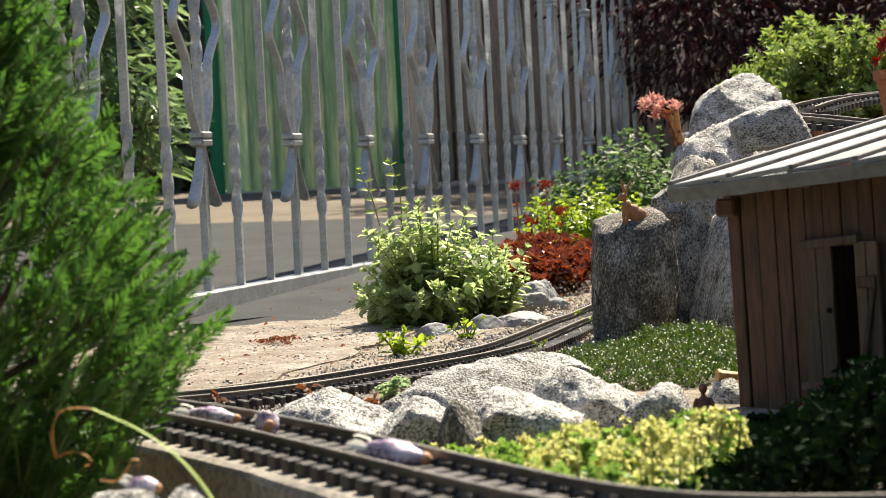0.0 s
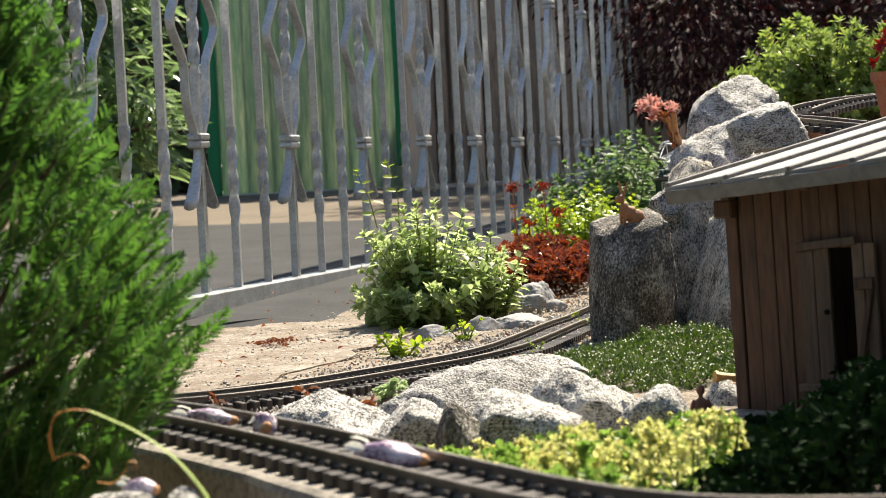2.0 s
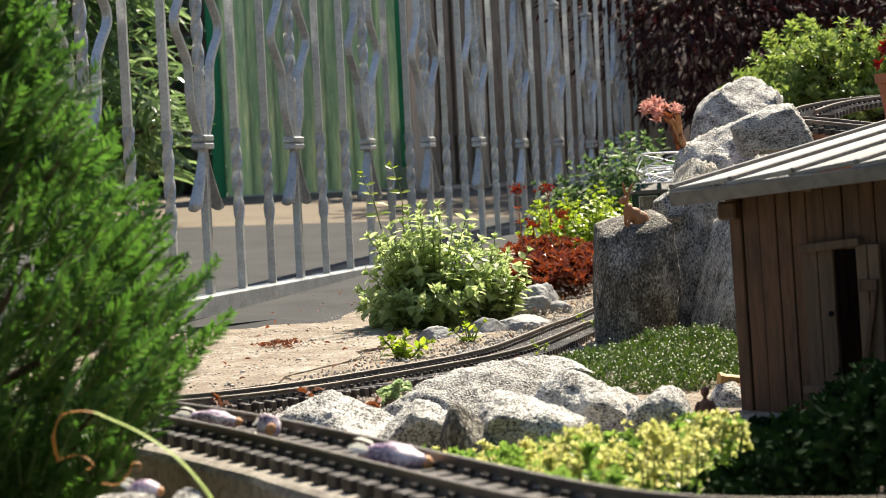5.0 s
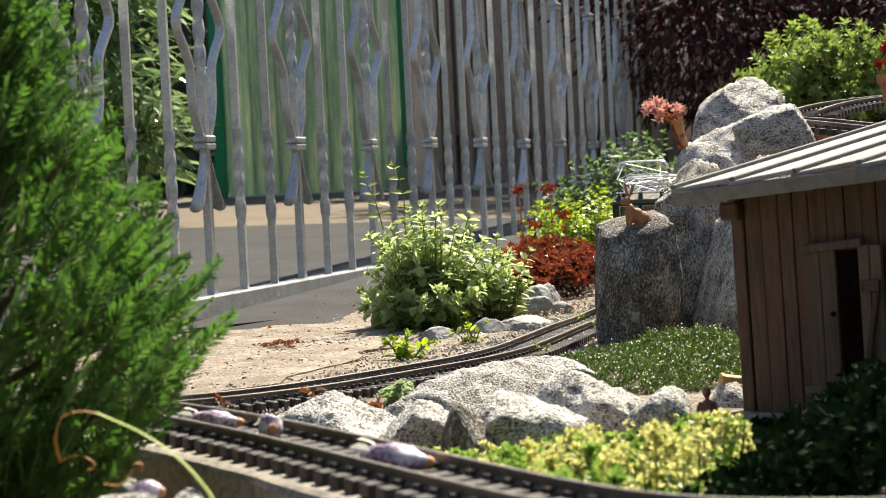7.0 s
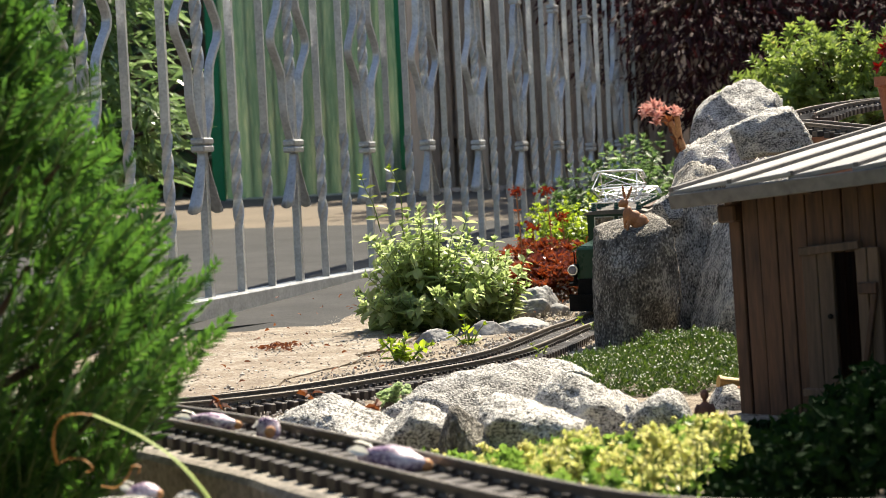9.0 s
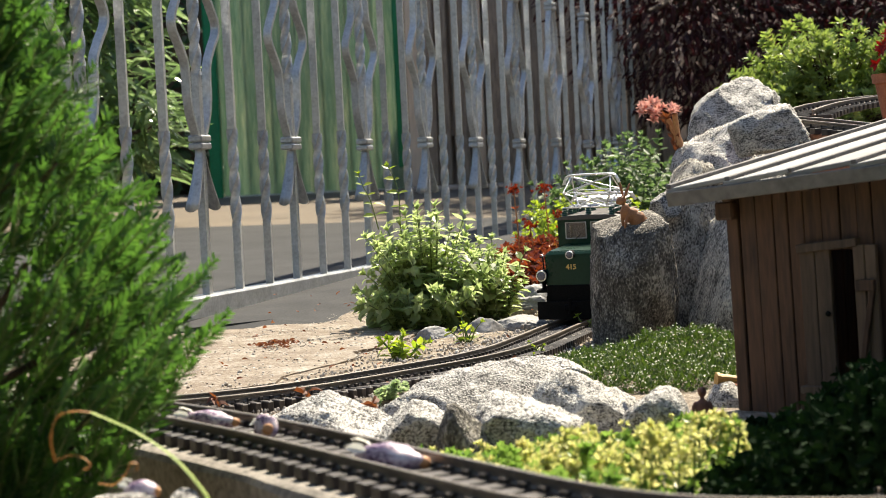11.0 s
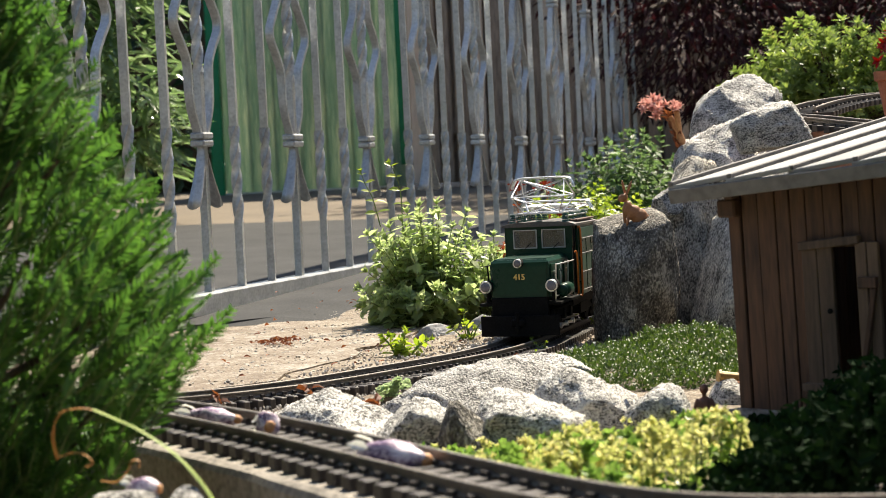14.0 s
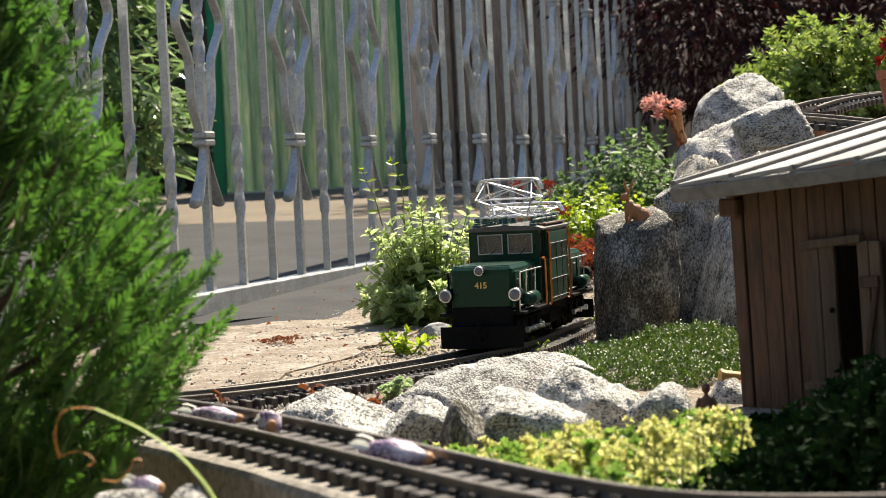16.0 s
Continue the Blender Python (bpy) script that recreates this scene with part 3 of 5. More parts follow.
def build_loco():
    loco = tagged(empty("locomotive"), "dark green model electric locomotive with raised silver pantograph on the track", "locomotive")
    for f in (-1, 1):
        hood(loco, f)
    number_on(loco)
    # cab
    cab_w, y0, y1, z0, z1 = .094, -.071, .071, .043, .138
    t = .003
    bm = bmesh.new()
    box(bm, (0, 0, z0 + .002), (cab_w - 2 * t, y1 - y0, .004))
    cab = part("cab", bm, M_GREEN, loco)

    def wall(c, s):
        one = bmesh.new()
        box(one, c, s)
        part("cab_wall", one, M_GREEN, cab)

    wall((-cab_w / 2 + t / 2, 0, (z0 + z1) / 2), (t, y1 - y0, z1 - z0))
    wall((cab_w / 2 - t / 2, .012, (z0 + z1) / 2), (t, y1 - y0 - .024, z1 - z0))
    for y in (y0 + t / 2, y1 - t / 2):
        wz0, wz1 = .1085, .1335
        wall((0, y, (z0 + wz0) / 2 + .002), (cab_w - 2 * t, t, wz0 - z0 - .004))
        wall((0, y, (wz1 + z1) / 2), (cab_w - 2 * t, t, z1 - wz1))
        for x, w in ((-.0395, .011), (0, .009), (.0395, .011)):
            wall((x, y, (wz0 + wz1) / 2), (w, t, wz1 - wz0))
    for y, f in ((y0, -1), (y1, 1)):
        for sx in (-1, 1):
            x = sx * .0193
            bm = bmesh.new()
            for a, b, w, h in ((0, .0119, .0322, .0015), (0, -.0119, .0322, .0015), (.0154, 0, .0015, .0240), (-.0154, 0, .0015, .0240)):
                box(bm, (x + a, y + f * .0006, .121 + b), (w, .0022, h), bevel=.0004)
            w = part("cab_window", bm, M_RIM, cab, "pale metal window frame")
            bm = bmesh.new()
            box(bm, (x, y - f * .0012, .121), (.0298, .0008, .0232))
            pane = part("pane", bm, M_GLASS, w)
            bm = bmesh.new()
            rod(bm, (x, y + f * .0025, .1085), (x + .008, y + f * .0025, .116), .0005, n=5)
            part("wiper", bm, M_LBLACK, w)
    bm = bmesh.new()
    box(bm, (0, .004, .09), (.088, .006, .09))
    part("bulkhead", bm, M_CABTAN, cab)
    # right-hand side: recessed door, panel with hatches, handrails
    for sx in (-1, 1):
        bm = bmesh.new()
        box(bm, (sx * .0428, -.0595, .09), (.002, .020, .085))
        box(bm, (sx * .0428, -.0595, .121), (.003, .013, .022), bevel=.0004)
        part("door", bm, M_LBLACK, cab)
        bm = bmesh.new()
        box(bm, (sx * .0475, .012, .0885), (.0022, .104, .088), bevel=.0005)
        side = part("side_panel", bm, M_GREEN, cab)
        bm = bmesh.new()
        box(bm, (sx * .0488, .012, .1262), (.0016, .100, .0135), bevel=.0004)
        part("top_hatch", bm, M_GREEN_LIT, cab)
        for k in range(3):
            for z, h in ((.1085, .017), (.086, .022), (.062, .022)):
                bm = bmesh.new()
                box(bm, (sx * .0488, -.022 + .034 * k, z), (.0014, .0285, h), bevel=.0004)
                part("panel", bm, M_GREEN if z != .086 else M_GREEN_LIT, cab)
        for z in (.0985, .0735, .0495, .1185):
            bm = bmesh.new()
            rod(bm, (sx * .0496, -.036, z), (sx * .0496, .060, z), .0005, n=5)
            part("trim", bm, M_SILVER, cab)
        for y in (-.0705, -.0455, .0655):
            bm = bmesh.new()
            line = [(sx * .0465, y, .134), (sx * .0505, y, .131), (sx * .0508, y, .09), (sx * .0505, y, .046), (sx * .047, y, .043)] if y != -.0705 else \
                   [(sx * .0465, y, .102), (sx * .0500, y, .100), (sx * .0503, y, .07), (sx * .0500, y, .047), (sx * .0465, y, .044)]
            sweep(bm, curve_through(line, 3), circle(.0013, 6), up=Vector((0, 1, 0)))
            part("handrail", bm, M_ORANGE, loco, "bright orange handrail")
    # roof
    bm = bmesh.new()
    prof = [(-.0500, -.0022), (-.0500, 0), (-.043, .0022), (-.028, .0038), (0, .0046), (.028, .0038), (.043, .0022), (.0500, 0), (.0500, -.0022)]
    sweep(bm, [(0, -.0755, .1395), (0, .0755, .1395)], prof)
    roof = part("roof", bm, M_LROOF, loco, "grey brown arched cab roof")
    for sx in (-1, 1):
        bm = bmesh.new()
        box(bm, (sx * .0425, .01, .1437), (.011, .118, .0022), bevel=.0005)
        part("roof_walk", bm, M_BROWNROOF, roof)
    spots = [(sx * .038, y) for sx in (-1, 1) for y in (-.068, -.03, -.004, .022, .052)] + [(0, -.066), (.015, .03), (-.015, .03)]
    bm = bmesh.new()
    for k in range(4):
        rod(bm, (0, 0, .0029 * k), (0, 0, .0029 * k + .0025), .0052 - .0004 * k, .0040 - .0004 * k, n=10)
    ins = mesh_of(bm, "insulator", M_GREEN_LIT)
    for x, y in spots:
        piece("insulator", ins, roof, pose(x * .95, y, .1428))
    bm = bmesh.new()                                   # busbars on the roof
    for x in (-.030, -.012, .012, .030):
        rod(bm, (x, -.066, .1545), (x, .066, .1545), .0010, n=6)
    for y in (-.066, -.02, .01, .066):
        rod(bm, (-.040, y, .1545), (.040, y, .1545), .0011, n=6)
    for sx in (-1, 1):
        rod(bm, (sx * .038, -.072, .1505), (sx * .038, .066, .1505), .0012, n=6)
    part("roof_rail", bm, M_SILVER, loco)
    yc = -.036
    p = pantograph(loco, yc, .2015, .177, .154, .036, "raised silver diamond pantograph")
    for dy in (-.0045, .0045):
        bm = bmesh.new()
        sweep(bm, curve_through([(-.0425, yc + dy, .188), (-.0395, yc + dy, .196), (-.032, yc + dy, .2015), (0, yc + dy, .2022), (.032, yc + dy, .2015), (.0395, yc + dy, .196), (.0425, yc + dy, .188)], 5),
              circle(.0015, 6), up=Vector((0, 1, 0)))
        part("contact_bow", bm, M_SILVER, p)
    q = pantograph(loco, .044, .1665, .162, .1565, .05, "folded silver pantograph")
    for dy in (-.006, .006):
        bm = bmesh.new()
        sweep(bm, curve_through([(-.050, .044 + dy, .157), (-.045, .044 + dy, .165), (-.036, .044 + dy, .1685), (.036, .044 + dy, .1685), (.045, .044 + dy, .165), (.050, .044 + dy, .157)], 4),
              circle(.0015, 6), up=Vector((0, 1, 0)))
        part("contact_bow", bm, M_SILVER, q)
    bm = bmesh.new()                                   # main frame and battery boxes between the bogies
    box(bm, (0, 0, .036), (.084, .140, .012), bevel=.001)
    for sx in (-1, 1):
        box(bm, (sx * .037, 0, .025), (.012, .055, .016), bevel=.001)
    part("underframe", bm, M_LBLACK, loco)
    # wheels and rods
    bm = bmesh.new()
    rod(bm, (-.003, 0, 0), (.003, 0, 0), WHEEL_R, n=20)
    rod(bm, (-.0042, 0, 0), (-.003, 0, 0), WHEEL_R + .0018, n=20)
    box(bm, (.0036, 0, .003), (.002, .006, .016))
    wheel_r = mesh_of(bm, "wheel", M_LBLACK)
    bm = bmesh.new()
    rod(bm, (-.003, 0, 0), (.003, 0, 0), WHEEL_R, n=20)
    rod(bm, (.003, 0, 0), (.0042, 0, 0), WHEEL_R + .0018, n=20)
    box(bm, (-.0036, 0, .003), (.002, .006, .016))
    wheel_l = mesh_of(bm, "wheel", M_LBLACK)
    wheels, rods = [], []
    bm = bmesh.new()
    box(bm, (0, 0, 0), (.0022, .080, .0042), bevel=.0008)
    for y in (-.038, 0, .038):
        rod(bm, (-.002, y, 0), (.0025, y, 0), .0036, n=10)
    rod_me = mesh_of(bm, "coupling_rod", M_SILVER)
    for f in (-1, 1):
        for sx, me in ((-1, wheel_l), (1, wheel_r)):
            for dy in (.09, .128, .166):
                wheels.append((piece("wheel", me, loco, pose(sx * .0236, f * dy, WHEEL_R)), sx * .0236, f * dy))
            rods.append((piece("coupling_rod", rod_me, loco, pose(sx * .046, f * .128, WHEEL_R)), sx * .046, f * .128))
    return loco, wheels, rods


LOCO, WHEELS, RODS = build_loco()

# ---- stones ----
ROCKS = [
    # centre, half sizes, seed, dark or pale, turn, lean
    ((0.2508, 2.5200, 0.0498), (0.0652, 0.0650, 0.1537),  3, 1, 10, (8, 3), "tall grey granite boulder standing beside the track"),
    ((0.3560, 2.6700, 0.0231), (0.0760, 0.0900, 0.1900),  5, 3, 35, (0, 9), "large leaning granite boulder with dark lichen"),
    ((0.4143, 2.5400, 0.0380), (0.0800, 0.1000, 0.1900),  17, 3, 0, (0, 6), "large grey granite boulder behind the shed"),
    ((0.4270, 2.8400, 0.1560), (0.0540, 0.0900, 0.1050),  7, 0, 60, (0, 8), "rough granite boulder carrying smaller stones"),
    ((0.4760, 2.9800, 0.2480), (0.0800, 0.0800, 0.1060),  65, 0, 20, (0, 8), "pointed pale granite rock on top of the pile"),
    ((0.4560, 2.6200, 0.2470), (0.0640, 0.0600, 0.0400),  66, 0, -15, (0, -9), "angular pale granite rock resting on the pile"),
    ((0.3040, 2.6000, 0.1548), (0.0210, 0.0180, 0.0235),  13, 0, 0, (0, 0), "small pale stone behind the hare"),
    ((0.0427, 1.9300, -0.0383), (0.1203, 0.1000, 0.0585),  21, 0, 12, (0, 6), "broad pale granite boulder between the tracks"),
    ((-0.0964, 1.7200, -0.0174), (0.0707, 0.0600, 0.0405),  23, 0, 5, (0, 3), "low pale granite rock beside the siding"),
    ((-0.0327, 1.6200, -0.0170), (0.0390, 0.0400, 0.0400),  67, 0, 40, (0, 0), "small pale granite rock"),
    ((0.0085, 1.5800, -0.0101), (0.0214, 0.0260, 0.0412),  27, 1, 0, (0, 0), "upright small dark granite stone"),
    ((0.0690, 1.6200, -0.0164), (0.0596, 0.0500, 0.0471),  29, 0, 70, (0, 0), "rounded pale granite rock with dark veins"),
    ((0.1196, 1.7200, -0.0215), (0.0595, 0.0650, 0.0529),  69, 0, -20, (-16, 4), "sloping grey granite rock beside the moss"),
    ((0.1810, 1.6200, -0.0065), (0.0340, 0.0330, 0.0330),  70, 0, 15, (-8, 0), "squat grey granite stone by the moss"),
    ((0.2722, 1.8600, -0.0251), (0.0251, 0.0300, 0.0323),  35, 0, 0, (0, 0), "grey granite stone beside the shed wall"),
    ((0.1046, 2.0800, -0.0044), (0.0535, 0.0600, 0.0202),  37, 0, 0, (0, 0), "flat pale stone next to the ties"),
    ((0.1521, 3.1200, -0.0026), (0.0320, 0.0300, 0.0355),  41, 2, 20, (0, 10), "grey slate piece at the bed edge"),
    ((0.1237, 3.0800, -0.0082), (0.0443, 0.0300, 0.0234),  43, 2, -10, (0, -6), "grey flat slate piece at the bed edge"),
    ((0.1770, 3.1000, -0.0126), (0.0251, 0.0200, 0.0157),  45, 2, 0, (0, 0), "small grey slate among the gravel"),
    ((0.0592, 2.8000, -0.0209), (0.0277, 0.0250, 0.0284),  47, 2, 30, (0, 12), "grey slate leaning under the herb bush"),
    ((-0.0142, 2.7400, -0.0230), (0.0335, 0.0300, 0.0197),  49, 2, 0, (0, 0), "dark flat slate under the herb bush"),
    ((0.1088, 2.8400, -0.0128), (0.0409, 0.0400, 0.0168),  51, 2, 0, (0, 0), "flat grey stone beside the track"),
    ((-0.1905, 1.1000, 0.0199), (0.0268, 0.0300, 0.0314),  61, 0, 15, (0, 0), "pale stone below the kerb"),
    ((-0.1546, 1.0700, 0.0217), (0.0201, 0.0250, 0.0264),  63, 0, 40, (0, 0), "pale stone below the kerb"),
]
for c, s, seed, dark, turn, lean, label in ROCKS:
    boulder("boulder" if s[0] > .045 else "stone", c, s, seed, (M_GRANITE, M_GRANITE_DARK, M_FLATSTONE, M_GRANITE_MID)[dark], label, 5 if s[0] > .03 else 4, turn=turn, lean=lean,
            rough=.30 if s[0] > .03 else .22, cut=9 if dark == 2 else 4, cap=.60 if seed == 3 else 9, taper=.22 if seed == 3 else 0)


def terrace():
    """Earth bank behind the boulders that carries the upper line."""
    bm = bmesh.new()
    xs, ys = np.arange(.44, 2.2, .06), np.arange(2.72, 4.7, .06)
    g = []
    for y in ys:
        row = []
        for x in xs:
            edge = min((x - .44) / .22, (y - 2.72) / .1, 1)
            top = .205 + .02 * (y - 2.7) + .012 * noise.noise(Vector((x * 8, y * 8, 1)))
            lim = .36 + max(0, y - 2.9) * .36
            k = max(0, min(1, edge, (x - lim) / .1))
            row.append(bm.verts.new((x, y, -.04 + (top + .04) * k ** .5)))
        g.append(row)
    for a, b in zip(g, g[1:]):
        for j in range(len(xs) - 1):
            bm.faces.new((a[j], a[j + 1], b[j + 1], b[j]))
    tagged(part("ground_bank", bm, M_SOIL, smooth=True), "brown earth bank behind the boulders", "ground", kind="structure")


terrace()
M_BRICK = mat("orange_brick", (.34, .14, .08), (.52, .26, .16), 30, .85, .5, depth=.001)


def upper_line():
    line = Line(curve_through([(0.4854, 2.7200, 0.2749), (0.5214, 2.6600, 0.2683), (0.5553, 2.6000, 0.2604), (0.5996, 2.5300, 0.2505), (0.6667, 2.4500, 0.2352)], 12))
    build_track(line, .0214, .0115, "black railway track on orange bricks above the rocks")
    far = Line(curve_through([(0.5338, 2.8400, 0.2844), (0.5978, 3.0000, 0.2969), (0.6765, 3.1600, 0.3071), (0.7985, 3.3600, 0.3176), (0.9828, 3.6000, 0.3289)], 12))
    build_track(far, .030, .016, "curved upper railway track in front of the shrub", tie_l=.10)
    o = line.at(.16)
    wall = tagged(empty("brick_ledge", Matrix.Translation(o)), "orange clay bricks under the upper track", "brick wall")
    bm = bmesh.new()
    box(bm, (0, 0, 0), (.085, .05, .026), bevel=.002)
    me = mesh_of(bm, "brick", M_BRICK)
    rnd = random.Random(2)
    for row in range(3):
        for s in np.arange(.0 + .044 * (row % 2), line.s[-1], .088):
            t = line.way(s)
            piece("brick", me, wall, Matrix.Translation(line.at(s) - o + Vector((0, -.018, -.0325 - .028 * row))) @ pose(0, 0, 0, 0, 0, math.degrees(math.atan2(t.y, t.x)) + rnd.uniform(-2, 2)))


upper_line()


# ---- shed ----
M_FASCIA = mat("grey_fascia", (.11, .10, .09), (.21, .195, .175), 12, .7, .3, depth=.0008)
def build_shed():
    """Plank shed; x along the planked wall, y into the shed."""
    base = Vector((0.2708, 1.8000, -0.0328))
    tilt = pose(0, 0, 0, 0, -1.6)
    shed = empty("wooden_shed", Matrix.Translation(base) @ pose(0, 0, 0, 0, 0, -42) @ tilt)
    tagged(shed, "small dark brown plank shed with grey board roof and open door", "shed")
    top = .215
    rnd = random.Random(12)
    bm = bmesh.new()
    box(bm, (.0075, .0075, top / 2), (.013, .013, top), bevel=.001)
    part("corner_post", bm, M_WOOD, shed)
    bm = bmesh.new()
    box(bm, (.005, -.002, top - .012), (.020, .014, .017), bevel=.002)
    part("purlin", bm, M_WOOD, shed)
    for side in (0, 1):
        x = .016 if side == 0 else .018
        end = .40 if side == 0 else .36
        while x < end:
            w = rnd.uniform(.015, .021)
            h0, h1 = 0.0, top + x * .05
            spans = [(h0, h1)]
            if side == 0 and x + w > .108 and x < .140:
                spans = [(h0, .036), (.162, h1)]
            for a, b in spans:
                bm = bmesh.new()
                off = rnd.uniform(-.0010, .0010)
                c = (x + w / 2, .004 + off, (a + b) / 2) if side == 0 else (.004 + off, x + w / 2, (a + b) / 2)
                box(bm, c, (w - .0009, .006, b - a) if side == 0 else (.006, w - .0009, b - a), bevel=.0007)
                part("plank", bm, M_WOOD, shed)
            x += w
    # door with two leaves, one ajar, lintel and sill
    bm = bmesh.new()
    box(bm, (.111, -.003, .1665), (.062, .011, .008), Matrix.Rotation(radians(-4), 3, "Y"), bevel=.0008)
    part("lintel", bm, M_WOOD_LIGHT, shed)
    bm = bmesh.new()
    box(bm, (.117, -.003, .036), (.082, .012, .007), bevel=.0008)
    part("sill", bm, M_WOOD_LIGHT, shed)
    bm = bmesh.new()
    for k in range(2):
        box(bm, (.0890 + .0160 * k, -.0025, .102), (.0154, .0045, .128), bevel=.0007)
    d = part("door", bm, M_WOOD_LIGHT, shed, "closed plank door leaf")
    bm = bmesh.new()
    ball(bm, (.1085, -.0065, .105), (.0026, .0026, .0026), 2)
    part("knob", bm, M_LBLACK, d, smooth=True)
    bm = bmesh.new()
    m = Matrix.Rotation(radians(-8), 3, "Z")
    for k in range(2):
        box(bm, (.1430 + .0125 * k, -.0045 - .001 * k, .100), (.0119, .0045, .132), m, bevel=.0007)
    d = part("door", bm, M_WOOD_LIGHT, shed, "open plank door leaf with diagonal brace")
    bm = bmesh.new()
    box(bm, (.150, -.0095, .13), (.020, .004, .010), m, bevel=.0006)
    box(bm, (.149, -.0095, .09), (.005, .004, .072), Matrix.Rotation(radians(12), 3, "Y"), bevel=.0006)
    part("brace", bm, M_WOOD, d)
    bm = bmesh.new()                                   # inner lining closes the shed, its near-black colour standing in for inside shade
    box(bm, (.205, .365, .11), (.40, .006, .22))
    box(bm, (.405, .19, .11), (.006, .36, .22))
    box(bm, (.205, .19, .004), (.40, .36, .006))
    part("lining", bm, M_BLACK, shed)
    # roof: lapped boards that climb away from the eave
    o = Vector((-.042, -.028, top + .006))
    e1 = Vector((1, 0, .052)).normalized()
    e2 = Vector((0, 1, .135)).normalized()
    nrm = e1.cross(e2).normalized()
    basis = Matrix((e1, e2, nrm)).transposed()
    for k in range(8):
        bm = bmesh.new()
        w = .066
        m = basis @ Matrix.Rotation(radians(-3.2), 3, "Y")
        box(bm, o + e1 * (w * (k + .5)) + e2 * .23 + nrm * .006, (w * 1.06, .46 + .004 * (k % 2), .0045), m, bevel=.0007)
        b = part("roof_board", bm, M_ROOF, shed)
        bm = bmesh.new()
        box(bm, o + e1 * (w * k + .002) + e2 * .23 + nrm * .0085, (.0055, .462, .004), basis, bevel=.0006)
        part("batten", bm, M_ROOF_EDGE, shed, "dark roof batten")
    bm = bmesh.new()
    box(bm, o + e1 * .265 + e2 * -.002 + nrm * -.0035, (.53, .005, .0135), basis, bevel=.0008)
    part("fascia", bm, M_FASCIA, shed)
    for k in range(4):
        bm = bmesh.new()
        box(bm, o + e1 * (.06 + .085 * k) + e2 * .03 + nrm * -.009, (.009, .055, .008), basis, bevel=.0008)
        part("rafter_end", bm, M_WOOD, shed)


build_shed()


# ---- plants ----
class Leaves:
    """Collects many single leaf blades into one mesh."""

    def __init__(self):
        self.v, self.f = [], []

    def add(self, p, d, n, length, width, fold=0.18, droop=0.0, simple=False):
        """A blade from p along d, its face towards n."""
        side = d.cross(n)
        if side.length < 1e-5:
            side = d.orthogonal()
        side.normalize()
        n = side.cross(d).normalized()
        k = len(self.v)
        tip = p + d * length - n * (droop * length)
        if simple:
            mid = p + d * (length * .48)
            l, r = mid - side * (width / 2) + n * (fold * width), mid + side * (width / 2) + n * (fold * width)
            self.v += [tuple(p), tuple(r), tuple(tip), tuple(l)]
            self.f += [(k, k + 1, k + 2), (k, k + 2, k + 3)]
            return
        m1, m2 = p + d * (length * .28), p + d * (length * .64) - n * (droop * length * .3)
        up, w1, w2 = n * (fold * width), side * (width * .44), side * (width * .43)
        self.v += [tuple(q) for q in (p, m1 + w1 + up, m2 + w2 + up, tip, m2 - w2 + up, m1 - w1 + up, m1, m2)]
        self.f += [(k, k + 1, k + 6), (k, k + 6, k + 5), (k + 1, k + 2, k + 7, k + 6), (k + 6, k + 7, k + 4, k + 5), (k + 2, k + 3, k + 7), (k + 7, k + 3, k + 4)]

    def rosette(self, p, axis, count, length, width, open_=.7, rnd=random, cup=0.0, simple=False):
        """A whorl of blades round an axis."""
        axis = axis.normalized()
        u = axis.orthogonal().normalized()
        w = axis.cross(u)
        for k in range(count):
            a = 2.4 * k + rnd.uniform(-.2, .2)
            o = open_ * (.35 + .75 * k / count) + rnd.uniform(-.08, .08)
            d = (u * math.cos(a) + w * math.sin(a)) * math.sin(o * 1.5) + axis * math.cos(o * 1.5)
            self.add(p, d.normalized(), axis, length * rnd.uniform(.75, 1.15), width * rnd.uniform(.8, 1.15), fold=.2 + cup, droop=rnd.uniform(0, .2), simple=simple)

    def part(self, name, material, parent=None, label=""):
        me = bpy.data.meshes.new(name)
        me.from_pydata(self.v, [], self.f)
        me.materials.append(material)
        ob = new(name, me)
        ob.parent = parent
        if label:
            tagged(ob, label)
        return ob


def rv(rnd, z0=-1, z1=1):
    return Vector((rnd.uniform(-1, 1), rnd.uniform(-1, 1), rnd.uniform(z0, z1)))


L_CONIFER = leaf_mat("conifer_needle", (.028, .066, .020), (.105, .205, .048), (.20, .31, .08), .6, .4)
L_MINT = leaf_mat("herb_leaf", (.23, .295, .125), (.42, .48, .24), (.62, .64, .46), .4, .62)
L_RED = leaf_mat("red_sedum_leaf", (.12, .032, .02), (.29, .088, .048), (.36, .38, .11), .2, .3)
L_REDFLOWER = leaf_mat("red_flower", (.17, .028, .018), (.33, .075, .04), None, .5, .3)
L_LIME = leaf_mat("lime_leaf", (.16, .24, .04), (.36, .43, .08), (.52, .55, .14), .4, .5)
L_DEEP = leaf_mat("deep_green_leaf", (.06, .10, .04), (.15, .22, .09), (.25, .31, .15), .55, .45)
L_AZALEA = leaf_mat("azalea_leaf", (.10, .15, .042), (.30, .37, .11), (.62, .48, .20), .4, .45)
L_MAPLE = leaf_mat("dark_maple_leaf", (.014, .006, .007), (.055, .013, .014), (.15, .030, .032), .8, .22)
L_HEDGE = leaf_mat("hedge_leaf", (.012, .03, .010), (.035, .075, .022), None, .4, .2)
# Near-white third tone puts glossy highlights into the colour of some leaves.
L_OLEANDER = leaf_mat("glossy_long_leaf", (.035, .08, .024), (.24, .33, .15), (.62, .66, .52), .14, .4)
